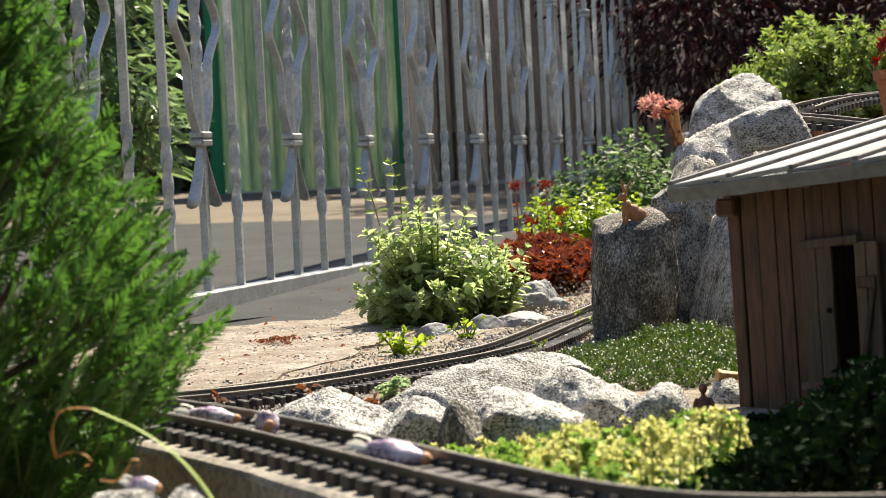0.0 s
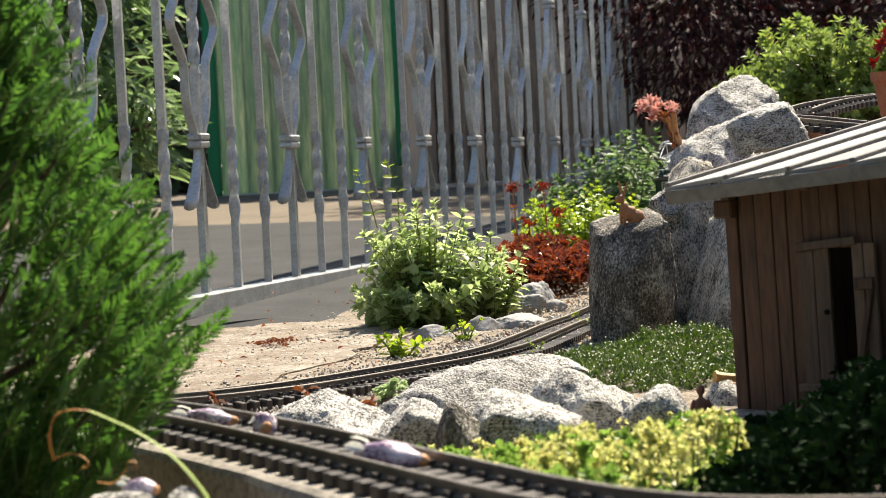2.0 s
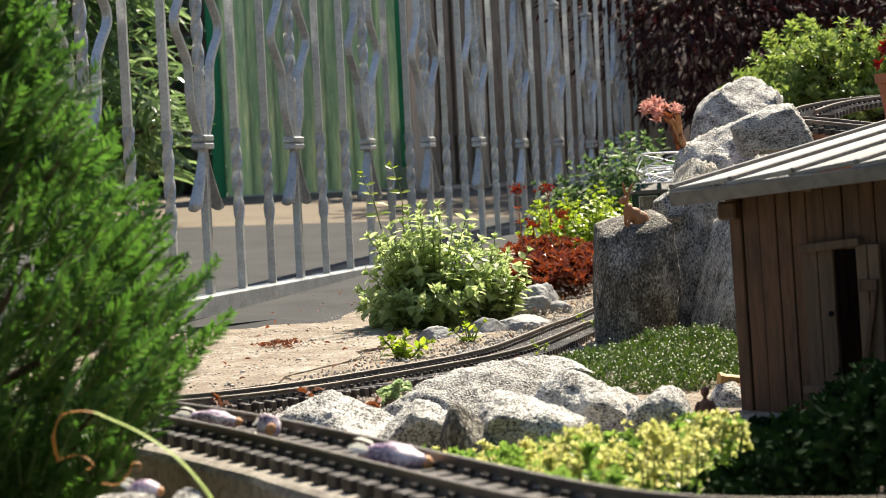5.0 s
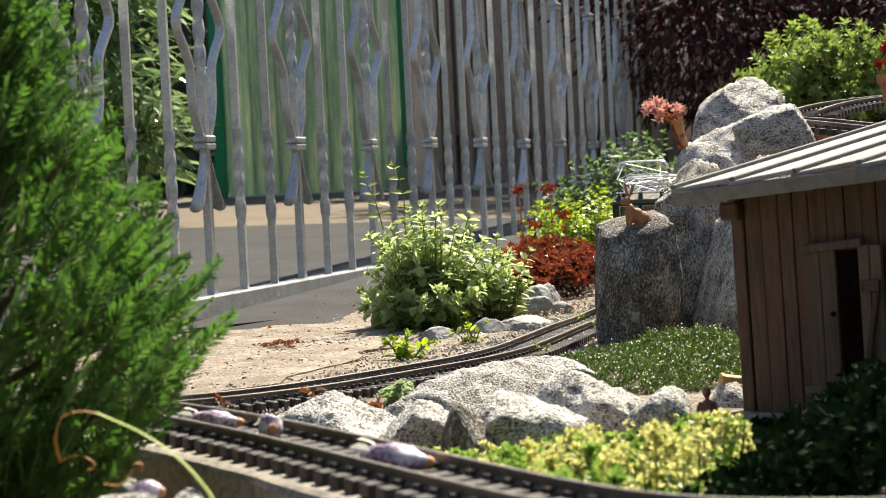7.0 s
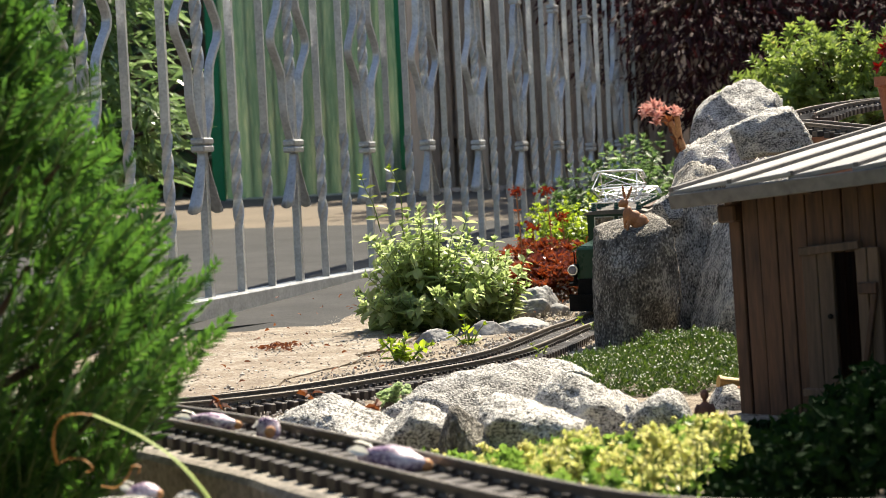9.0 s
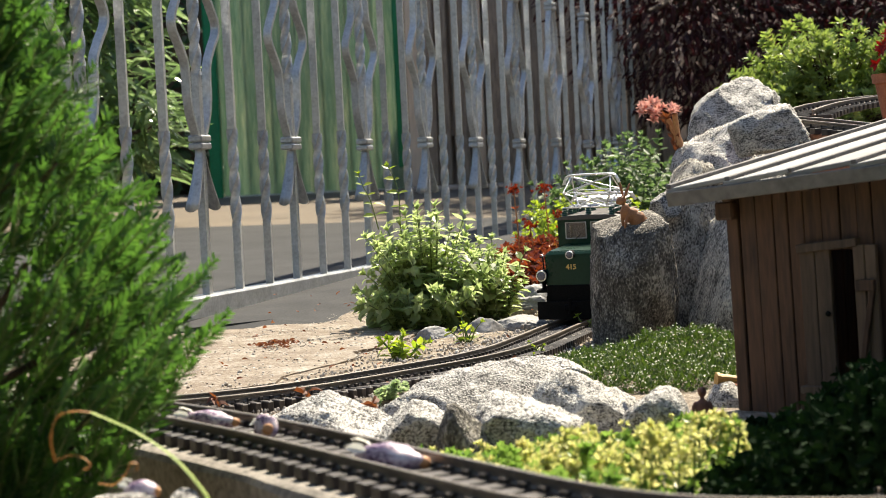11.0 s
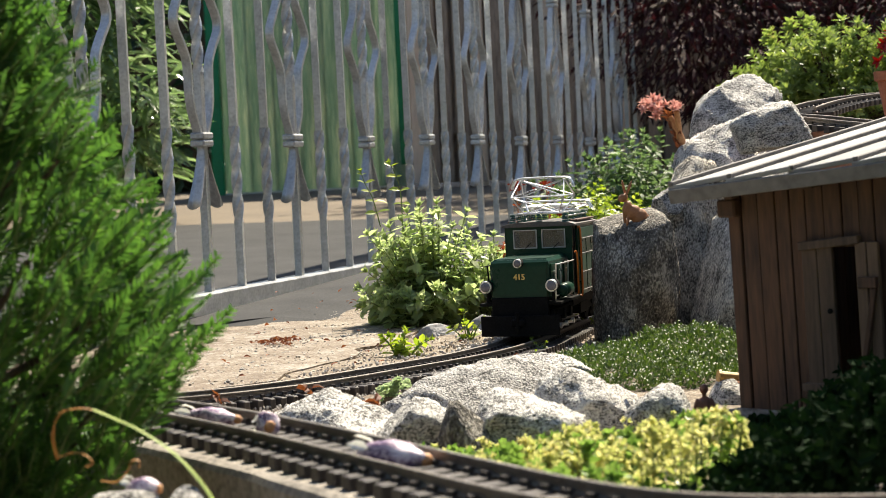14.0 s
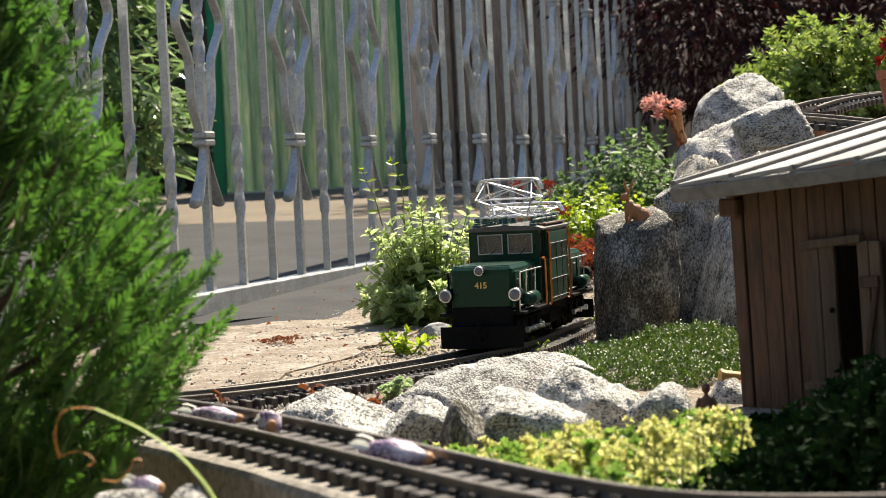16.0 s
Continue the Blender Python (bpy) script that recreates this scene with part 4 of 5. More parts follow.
L_THYME = leaf_mat("thyme_leaf", (.024, .05, .012), (.085, .13, .028), (.24, .275, .08), .5, .3)
L_WHITE = leaf_mat("white_floret", (.62, .62, .55), (.82, .82, .76), None, .6, .3)
L_SEDUM = leaf_mat("yellow_sedum", (.28, .33, .09), (.64, .61, .30), (.80, .58, .40), .45, .5)
L_SEDUM_GREEN = leaf_mat("sedum_green", (.11, .20, .045), (.27, .37, .11), None, .45, .45)
# Leaf greens and gloss pushed near black to stand in for shade.
L_SHADE = leaf_mat("clover_shade_green", (.0045, .014, .0045), (.015, .034, .011), None, .9, .06)
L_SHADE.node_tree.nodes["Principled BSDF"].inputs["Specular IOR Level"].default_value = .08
L_ROSETTE = leaf_mat("houseleek_green", (.36, .46, .25), (.58, .64, .42), None, .5, .45)
L_PINK = leaf_mat("pink_floret", (.48, .24, .21), (.68, .43, .37), (.80, .64, .54), .6, .4)
L_DEAD = leaf_mat("dry_leaf", (.10, .035, .02), (.25, .10, .05), (.38, .25, .14), .7, .25)
L_SCARLET = leaf_mat("scarlet_leaf", (.12, .010, .010), (.25, .025, .02), None, .5, .2)
M_BARK = mat("bark", (.035, .024, .016), (.12, .085, .06), 30, .9, .8, stretch=(3, 3, .6), depth=.002)
M_STEM = mat("green_stem", (.10, .16, .04), (.22, .28, .09), 40, .6, .1)
M_STALK = mat("tan_stalk", (.30, .12, .045), (.56, .29, .12), 60, .4, .5, depth=.001)


def stems_part(name, lines, r0, r1, material, parent, n=5, label=""):
    bm = bmesh.new()
    for line in lines:
        k = len(line)
        sweep_fast(bm, line, r0, r1, n)
    return part(name, bm, material, parent, label, smooth=True)


def sweep_fast(bm, line, r0, r1, n):
    rings = []
    k = len(line)
    for i, p in enumerate(line):
        t = (line[min(i + 1, k - 1)] - line[max(i - 1, 0)]).normalized()
        u = t.orthogonal().normalized()
        w = t.cross(u)
        r = r0 + (r1 - r0) * i / max(1, k - 1)
        rings.append([bm.verts.new(p + (u * math.cos(6.2832 * j / n) + w * math.sin(6.2832 * j / n)) * r) for j in range(n)])
    for a, b in zip(rings, rings[1:]):
        for j in range(n):
            bm.faces.new((a[j], a[(j + 1) % n], b[(j + 1) % n], b[j]))


def build_conifer():
    rnd = random.Random(31)
    o = Vector((-.335, 1.27, -.02))
    tree = tagged(empty("dwarf_conifer", Matrix.Translation(o)), "bright green feathery dwarf conifer beside the kerb", "conifer")
    hs = [0, .05, .10, .15, .20, .26, .31, .37, .42]
    rs = [.065, .112, .168, .188, .176, .135, .115, .095, .05]
    lv, limbs = Leaves(), []
    limbs_twigs = []
    for k in range(44):
        a, h = rnd.uniform(0, 6.283), rnd.uniform(.01, .36)
        r = float(np.interp(h, hs, rs)) * .75
        p0 = Vector((0, 0, max(.005, h - .05)))
        p1 = Vector((math.cos(a) * r, math.sin(a) * r, h + .02))
        limbs.append(curve_through([p0, (p0 + p1) / 2 + Vector((0, 0, -.008)), p1], 4))
    for k in range(2300):
        h = rnd.uniform(.0, .40)
        big = float(np.interp(h, hs, rs)) * (1 + .16 * noise.noise(Vector((h * 18, k % 7, 0))))
        a = rnd.uniform(0, 6.283)
        q = rnd.random() ** .45
        r = big * (.12 + .88 * q)
        out = Vector((math.cos(a), math.sin(a), 0))
        tip = out * r + Vector((0, 0, h))
        d = (out * rnd.uniform(.5, 1.0) + Vector((0, 0, rnd.uniform(.35, 1.0))) + rv(rnd) * .25).normalized()
        ln = rnd.uniform(.035, .06)
        base = tip - d * ln
        nrm = (out.cross(Vector((0, 0, 1))) * rnd.uniform(-1, 1) + Vector((0, 0, .6)) + out * .3).normalized()
        side = d.cross(nrm).normalized()
        limbs_twigs.append([base, base + d * ln * .5, base + d * ln * .95])
        for j in range(11):
            s = .12 + .085 * j
            p = base + d * (ln * s)
            for sg in (-1, 1):
                dd = (d * .85 + side * sg * .75 + rv(rnd) * .18).normalized()
                lv.add(p, dd, nrm, ln * (.34 - .02 * j) * rnd.uniform(.8, 1.25), .0030, .1, 0, True)
        lv.add(base + d * ln * .8, d, nrm, ln * .3, .003, .1, 0, True)
    bm = bmesh.new()
    rod(bm, (0, 0, 0), (0, 0, .38), .012, .003, 8)
    part("trunk", bm, M_BARK, tree)
    for line in limbs:
        stems_part("limb", [line], .004, .0015, M_BARK, tree)
    stems_part("twig", limbs_twigs, .0009, .0005, M_STEM, tree, 3)
    lv.part("crown", L_CONIFER, tree)


build_conifer()


def herb(name, label, o, stems, spread, height, leaf, material, seed, flare=1.6, aspect=.58, step=.017, group="", lift=0.0, taller=0):
    """A leafy bush of upright stems with pairs of leaves."""
    rnd = random.Random(seed)
    o = Vector(o)
    bush = tagged(empty(name, Matrix.Translation(o)), label, "plant", group)
    lv, lines = Leaves(), []
    for k in range(stems + taller):
        a, q = rnd.uniform(0, 6.283), rnd.random() ** .5
        b = Vector((math.cos(a) * q * spread[0], math.sin(a) * q * spread[1], 0)) / flare
        h = height * rnd.uniform(.42, 1.0) * (1.15 - .45 * q * q) * (1.35 if k >= stems else 1)
        tip = Vector((b.x * flare, b.y * flare, h)) + rv(rnd, 0, 0) * .012
        line = curve_through([b, b * .9 + (tip - b) * .5 + Vector((0, 0, h * .12)), tip], 5)
        lines.append(line)
        ln = Line(line)
        ph = rnd.uniform(0, 3)
        s = ln.s[-1] * rnd.uniform(.04, .16)
        while s < ln.s[-1]:
            p, t = ln.at(s), ln.way(s)
            u = t.orthogonal().normalized()
            w = t.cross(u)
            f = s / ln.s[-1]
            size = leaf * rnd.uniform(.7, 1.2) * (1.0 - .35 * f * f) * (.6 if k >= stems else 1)
            for sg in (0, math.pi):
                d = (u * math.cos(ph + sg) + w * math.sin(ph + sg)) * .9 + t * rnd.uniform(.1, .5) + Vector((0, 0, rnd.uniform(-.25, .15)))
                lv.add(p, d.normalized(), (Vector((0, 0, 1)) + rv(rnd) * .35).normalized(), size, size * aspect, .12, rnd.uniform(0, .25))
            ph += 1.57 + rnd.uniform(-.3, .3)
            s += step * rnd.uniform(.7, 1.2)
        lv.rosette(tip, ln.way(ln.s[-1]), 6, leaf * .5, leaf * .28, .5, rnd)
    stems_part("stem", lines, .0016, .0008, M_STEM, bush, 4)
    lv.part("foliage", material, bush)
    return bush


herb("herb_bush", "fresh green mint-like herb bush beside the track", (-.022, 2.96, -.02), 95, (.108, .10), .170, .029, L_MINT, 5, flare=2.3, aspect=.62, taller=5, step=.0145)

def sprigs():
    """Two lanky shoots with bright leaves that overtop the bush."""
    rnd = random.Random(77)
    s = tagged(empty("herb_sprig", Matrix.Translation(Vector((-0.0677, 2.9500, 0.1175)))), "two lanky lime green herb shoots above the bush", "plant")
    o = Vector((-0.0677, 2.9500, 0.1175))
    lv, lines = Leaves(), []
    for pts in ([(-0.0616, 2.9500, 0.1172), (-0.0616, 2.9400, 0.1826), (-0.0671, 2.9400, 0.2115), (-0.0764, 2.9400, 0.2335)],
                [(-0.0955, 2.9500, 0.1363), (-0.1051, 2.9400, 0.1804), (-0.1152, 2.9400, 0.2026), (-0.1212, 2.9400, 0.2219)]):
        line = curve_through([Vector(p) - o for p in pts], 5)
        lines.append(line)
        ln = Line(line)
        for f in (.25, .45, .62, .8, .95):
            p, t = ln.at(ln.s[-1] * f), ln.way(ln.s[-1] * f)
            for sg in (-1, 1):
                d = Vector((sg * rnd.uniform(.6, 1), rnd.uniform(-.6, .2), rnd.uniform(-.1, .4))).normalized()
                z = .022 * (1 - .45 * f) * rnd.uniform(.6, 1.3)
                lv.add(p, d, (Vector((0, -.5, 1)) + rv(rnd) * .3).normalized(), z, z * .6, .12, rnd.uniform(0, .25))
        lv.rosette(ln.at(ln.s[-1] * .99), ln.way(ln.s[-1] * .99), 6, .009, .005, .5, rnd)
    stems_part("stem", lines, .0013, .0007, M_STEM, s, 4)
    lv.part("foliage", L_LIME, s)


sprigs()
herb("herb_bush", "low spreading herb shoots at the bush foot", (-.045, 2.92, -.02), 55, (.10, .09), .085, .030, L_MINT, 55, flare=2.2, step=.014)
herb("herb_bush", "pale green herb shoots at the fence foot", (.072, 3.00, -.02), 42, (.065, .07), .135, .024, L_MINT, 6, flare=2.2, aspect=.62, step=.013)
herb("weed", "small lime green weed on the gravel", (-0.0592, 2.4729, -0.0180), 11, (.035, .03), .028, .018, L_LIME, 7, flare=2.2, aspect=.7, step=.012)
herb("weed", "yellow green seedling under the herb bush", (0.0284, 2.6552, -0.0180), 6, (.014, .014), .036, .016, L_LIME, 8, aspect=.5)
herb("weed", "spindly green seedling between the ties", (0.1188, 2.3833, -0.0180), 4, (.012, .01), .035, .008, L_LIME, 9, aspect=.35, step=.006)
herb("weed", "tiny green seedling by the moss", (0.0948, 2.2774, -0.0180), 3, (.01, .01), .022, .008, L_LIME, 19, aspect=.4, step=.006)
herb("weed", "yellow leaved seedling beside the boulder", (0.2003, 2.6950, -0.0180), 3, (.01, .01), .034, .013, L_LIME, 10, aspect=.7)
herb("lime_shrub", "bright lime green leafy plant behind the red sedum", (.285, 3.84, -.005), 190, (.14, .14), .165, .022, L_LIME, 11, step=.013)
herb("green_shrub", "blue green leafy shrub at the end of the fence", (.40, 4.36, .02), 110, (.19, .15), .225, .036, L_DEEP, 12, aspect=.5)
herb("green_shrub", "dark green leafy shrub among the fence shade", (.52, 4.75, .02), 60, (.16, .12), .25, .036, L_DEEP, 13, aspect=.5)


def red_bed():
    rnd = random.Random(14)
    o = Vector((.19, 3.52, -.012))
    bed_ = tagged(empty("red_sedum", Matrix.Translation(o)), "dense dark red sedum with scarlet flower heads", "plant")
    lv, lines, fl_lines = Leaves(), [], []
    for k in range(330):
        a, q = rnd.uniform(0, 6.283), rnd.random() ** .5
        x, y = math.cos(a) * q * .105, math.sin(a) * q * .24
        h = rnd.uniform(.03, .075) * (1.1 - .3 * q) + max(0, y) * .13
        tip = Vector((x, y, h)) + rv(rnd, 0, 0) * .008
        lines.append([Vector((x * .85, y * .9, 0)), tip * .6, tip])
        lv.rosette(tip, Vector((rnd.uniform(-.5, .5), rnd.uniform(-.6, .2), 1)), 9, .017, .010, .8, rnd)
        lv.rosette(tip * .72, rv(rnd, .2, 1), 5, .016, .010, .9, rnd)
    for p in ((0.1386, 3.5600, 0.1800), (0.1985, 3.6200, 0.1787), (0.2237, 3.6000, 0.1278), (0.1659, 3.5600, 0.1136), (0.1206, 3.4000, -0.0043)):
        p = Vector(p) - o
        foot = Vector((p.x + .004, p.y + .01, 0))
        fl_lines.append([foot, (foot + p) / 2 + Vector((.004, 0, 0)), p])
        fl = Leaves()
        for j in range(26):
            c = p + Vector((rnd.gauss(0, .006), rnd.gauss(0, .006), rnd.gauss(0, .005)))
            fl.rosette(c, rv(rnd, 0, 1), 5, .006, .004, .7, rnd, simple=True)
        fl.part("flower_head", L_REDFLOWER, bed_, "scarlet flower head")
        for j in range(5):
            lv.rosette(foot.lerp(p, .25 + .14 * j), rv(rnd, 0, 1), 3, .012, .006, .9, rnd)
    stems_part("stem", lines, .0014, .0010, M_STALK, bed_, 3)
    for line in fl_lines:
        stems_part("flower_stalk", [line], .0016, .0012, M_STALK, bed_, 5)
    lv.part("foliage", L_RED, bed_)


red_bed()


def thyme_height(x, y):
    e = ((x - .235) / .145) ** 2 + ((y - 2.15) / .21) ** 2
    k = max(0.0, 1 - e)
    return -.024 + .022 * k ** .6 + .006 * noise.noise(Vector((x * 30, y * 20, 2))) * k + .020 * max(0, 1 - ((x - .30) / .09) ** 2 - ((y - 2.28) / .14) ** 2)


def thyme_mat():
    rnd = random.Random(15)
    mound = empty("thyme_mat", Matrix.Identity(4))
    tagged(mound, "low mat of green thyme dotted with white flowers", "ground cover", kind="stuff")
    bm = bmesh.new()
    xs, ys = np.arange(.06, .42, .012), np.arange(1.72, 2.42, .02)
    g = [[bm.verts.new((x, y, thyme_height(x, y) - .003)) for x in xs] for y in ys]
    for a, b in zip(g, g[1:]):
        for j in range(len(xs) - 1):
            bm.faces.new((a[j], a[j + 1], b[j + 1], b[j]))
    part("soil", bm, M_SOIL, mound, smooth=True)
    lv, fl = Leaves(), Leaves()
    n = 0
    while n < 19000:
        x, y = rnd.uniform(.07, .40), rnd.uniform(1.73, 2.41)
        z = thyme_height(x, y)
        if z < -.017 + .006 * noise.noise(Vector((x * 60, y * 40, 9))):
            continue
        n += 1
        tall = .014 * max(0, noise.noise(Vector((x * 40, y * 25, 5)))) + rnd.random() ** 3 * .012
        p = Vector((x, y, z + tall - .002))
        lv.add(p, rv(rnd, .1, 1.6).normalized(), (Vector((0, 0, 1)) + rv(rnd) * .7).normalized(), rnd.uniform(.004, .008), rnd.uniform(.0016, .003), .1, .1, True)
        if rnd.random() < .045:
            fl.rosette(p + Vector((0, 0, rnd.uniform(.003, .007))), rv(rnd, .5, 1), 4, .0018, .0017, .8, rnd, simple=True)
    lv.part("foliage", L_THYME, mound)
    fl.part("flowers", L_WHITE, mound)


thyme_mat()


def yellow_sedum():
    rnd = random.Random(16)
    bed_ = empty("yellow_sedum", Matrix.Identity(4))
    tagged(bed_, "yellow green stonecrop in flower behind the siding", "ground cover", kind="stuff")
    lv, gr, lines = Leaves(), Leaves(), []
    n = 0
    while n < 430:
        x, y = rnd.uniform(-.05, .25), rnd.uniform(1.08, 1.60)
        line_y = float(np.interp(x, [-.134, -.083, -.038, .005, .043, .082, .13, .3], [1.336, 1.247, 1.165, 1.087, 1.021, .97, .935, .905]))
        if y < line_y + .10 or (x < .01 and y > 1.53) or x / y > float(np.interp(y, [1.15, 1.40], [.112, .157])) + rnd.uniform(-.012, .004):
            continue
        n += 1
        top = float(np.interp(x * 1.45 / y, [-.06, -.0145, .071, .131, .19, .215, .24], [-.008, .010, .012, .018, .027, .020, .0]))
        top = .22 - (.22 - top) * y / 1.47
        h = max(.005, (.4 + .6 * min(1, (y - line_y - .10) / .22)) * (top + .022) - .014 + .016 * noise.noise(Vector((x * 45, y * 30, 3))) - rnd.random() ** 2 * .014)
        p = Vector((x, y, -.019))
        tip = p + Vector((rnd.uniform(-.01, .01), rnd.uniform(-.01, .01), h))
        lines.append([p, p.lerp(tip, .5) + rv(rnd, 0, 0) * .003, tip])
        yellow = rnd.random() < (.8 if x > .05 else .4) * min(1, .25 + (y - line_y - .10) / .25)
        tgt = lv if yellow else gr
        for j in range(6):
            low = gr if j < 2 else tgt
            big = 1.5 if j < 3 or not yellow else 1.0
            low.rosette(p.lerp(tip, .35 + .11 * j), rv(rnd, .3, 1), 4, .0062 * big, .0036 * big, .8, rnd, simple=True)
        for j in range(7 if yellow else 2):
            up = rnd.uniform(-.012, .006) if yellow else 0
            tgt.rosette(tip + Vector((rnd.gauss(0, .0026), rnd.gauss(0, .0026), up)), rv(rnd, .3, 1), 7, .0052 if yellow else .009, .0032 if yellow else .006, .75, rnd, simple=False)
    stems_part("stem", lines, .0011, .0009, M_STEM, bed_, 4)
    lv.part("flowers", L_SEDUM, bed_)
    gr.part("foliage", L_SEDUM_GREEN, bed_)


yellow_sedum()


def shade_clover():
    rnd = random.Random(17)
    o = Vector((.36, 1.46, -.02))
    bed_ = tagged(empty("shade_shrub", Matrix.Translation(o)), "small-leaved shrub by the shed, greens darkened to stand in for shade", "plant")
    lv, lines = Leaves(), []
    for k in range(1000):
        x, y = rnd.uniform(-.22, .14), rnd.uniform(-.28, .18)
        wall = 1.8 - (x + .36 - .277) * .9 - 1.46
        if y > wall - .02 or (x + .36) / (y + 1.46) < float(np.interp(y + 1.46, [1.15, 1.40], [.122, .155])) or y + 1.46 < 1.05 + max(0, .2 - (x + .36) * .9):
            continue
        top = float(np.interp((x + .36) / (y + 1.46), [0.102, 0.111, 0.129, 0.15, 0.169, 0.193, 0.214, 0.229], [-0.0486, -0.0446, -0.0349, -0.0245, -0.0092, 0.0189, 0.0449, 0.053]))
        top = .22 - (.22 - top) * (y + 1.46) / 1.55
        h = max(.01, (top + .02) * (.35 + .65 * rnd.random() ** .6))
        p, tip = Vector((x, y, 0)), Vector((x + rnd.uniform(-.02, .02), y + rnd.uniform(-.02, .02), h))
        lines.append([p, p.lerp(tip, .5) + rv(rnd, 0, 0) * .004, tip])
        for j in range(6):
            c = p.lerp(tip, .25 + .14 * j)
            lv.rosette(c, rv(rnd, .2, 1), 3, rnd.uniform(.007, .013), .0065, .85, rnd)
    # stems take the same shade-darkened green
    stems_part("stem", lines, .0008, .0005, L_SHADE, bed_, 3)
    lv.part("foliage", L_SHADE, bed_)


shade_clover()


def build_azalea():
    rnd = random.Random(18)
    o = Vector((0.9267, 4.4500, 0.2838))
    o.z = .235
    bush = tagged(empty("azalea_shrub", Matrix.Translation(o)), "round glossy green azalea shrub with yellowing tips", "shrub")
    lv, lines = Leaves(), []
    for k in range(850):
        d = rv(rnd, -.25, 1).normalized()
        lump = 1 + .28 * noise.noise(d * 2.2 + Vector((7, 0, 0)))
        q = rnd.random() ** .35
        p = Vector((d.x * .245, d.y * .2, .11 + d.z * .175)) * lump * q
        p.z = max(.02, p.z)
        if k % 3 == 0:
            lines.append(curve_through([Vector((rnd.uniform(-.02, .02), 0, 0)), Vector((p.x * .4, p.y * .4, p.z * .55)), p], 3))
        for j in range(2):
            lv.rosette(p - d * .018 * j, (d + Vector((0, 0, .5)) + rv(rnd) * .3), 8, .024, .0105, .85, rnd)
    stems_part("branch", lines, .004, .0015, M_BARK, bush, 5)
    lv.part("crown", L_AZALEA, bush)


build_azalea()


def crown_tree(name, label, o, trunk, blobs, count, leaf, aspect, material, seed, droop=.4, kind="tree", spread=.3):
    """A tree of limbs that reach into a few clumps of leaves."""
    rnd = random.Random(seed)
    o = Vector(o)
    tree = tagged(empty(name, Matrix.Translation(o)), label, kind)
    bm = bmesh.new()
    rod(bm, (0, 0, 0), (0, 0, trunk[1]), trunk[0], trunk[0] * .6, 10)
    part("trunk", bm, M_BARK, tree)
    lines, lv = [], Leaves()
    total = sum(b[1][0] * b[1][1] for b in blobs)
    for c, s in blobs:
        c = Vector(c)
        lines.append(curve_through([Vector((0, 0, trunk[1] * .9)), Vector((c.x * .5, c.y * .5, max(trunk[1], c.z * .8))), c], 5))
        for k in range(7):
            d = rv(rnd).normalized()
            lines.append(curve_through([c * .7 + Vector((0, 0, trunk[1] * .3)), c, c + Vector((d.x * s[0], d.y * s[1], d.z * s[2])) * .8], 3))
        for k in range(int(count * s[0] * s[1] / total)):
            d = rv(rnd).normalized() * rnd.random() ** .4
            lump = 1 + spread * noise.noise(d * 3 + c)
            p = c + Vector((d.x * s[0], d.y * s[1], d.z * s[2])) * lump
            q = (Vector((d.x, d.y, d.z * .3 - droop)) + rv(rnd) * .6).normalized()
            lv.add(p, q, (Vector((0, 0, 1)) + rv(rnd) * .6).normalized(), leaf * rnd.uniform(.6, 1.2), leaf * aspect, .12, .15)
    for line in lines:
        stems_part("limb", [line], trunk[0] * .45, trunk[0] * .12, M_BARK, tree, 6)
    lv.part("crown", material, tree)
    return tree


crown_tree("red_maple", "dark red lace-leaf maple drooping behind the rocks", (1.35, 6.8, .07), (.05, .6),
           [((-.45, -.1, .72), (.50, .5, .42)), ((-.05, .1, .6), (.65, .5, .5)), ((.55, 0, .65), (.6, .5, .5)), ((-.35, .5, 1.0), (.75, .5, .30)), ((.3, .7, 1.05), (.8, .6, .32))],
           30000, .05, .22, L_MAPLE, 21)
crown_tree("oleander", "tall shrub with long glossy leaves behind the fence", (-1.30, 6.6, .08), (.03, .3),
           [((0, 0, .55), (.42, .35, .45)), ((.08, -.1, 1.1), (.40, .35, .5)), ((-.5, 0, .8), (.5, .4, .7)), ((.27, -.1, .32), (.15, .2, .2))], 5200, .13, .17, L_OLEANDER, 22, droop=.15, kind="shrub")
# Added tree, out of view; it only casts leaf shade on the driveway.
crown_tree("unseen_shade_tree", "added tall leafy tree, unseen, that shades the driveway", (1.2, 9.5, .15), (.12, 2.2),
           [((-.1, .9, 3.4), (.55, .30, .3)), ((.5, .6, 3.2), (.8, .6, .5)), ((.2, -.2, 3.6), (.6, .5, .4))], 2800, .10, .5, L_HEDGE, 23)


def hedge(name, label, x0, x1, y, h, seed, count):
    rnd = random.Random(seed)
    hd = tagged(empty(name, Matrix.Translation((x0, y, .15))), label, "hedge")
    bm = bmesh.new()
    box(bm, ((x1 - x0) / 2, .35, h / 2), (x1 - x0, .5, h), bevel=.08)
    part("core", bm, M_BARK, hd)
    lv = Leaves()
    for k in range(count):
        p = Vector((rnd.uniform(0, x1 - x0), rnd.uniform(-.12, .1), rnd.uniform(0, h)))
        p.y += .12 * noise.noise(p * 1.7)
        lv.add(p, (Vector((0, -.5, .2)) + rv(rnd)).normalized(), (Vector((0, -.6, .6)) + rv(rnd) * .5).normalized(), rnd.uniform(.07, .12), .05, .15, .2)
    lv.part("foliage", L_HEDGE, hd)


hedge("hedge", "dark tall clipped hedge behind the garden", .75, 7.5, 10.6, 3.2, 24, 8000)
hedge("hedge", "dark tall hedge behind the oleander", -7.5, -1.02, 9.6, 3.2, 25, 7000)

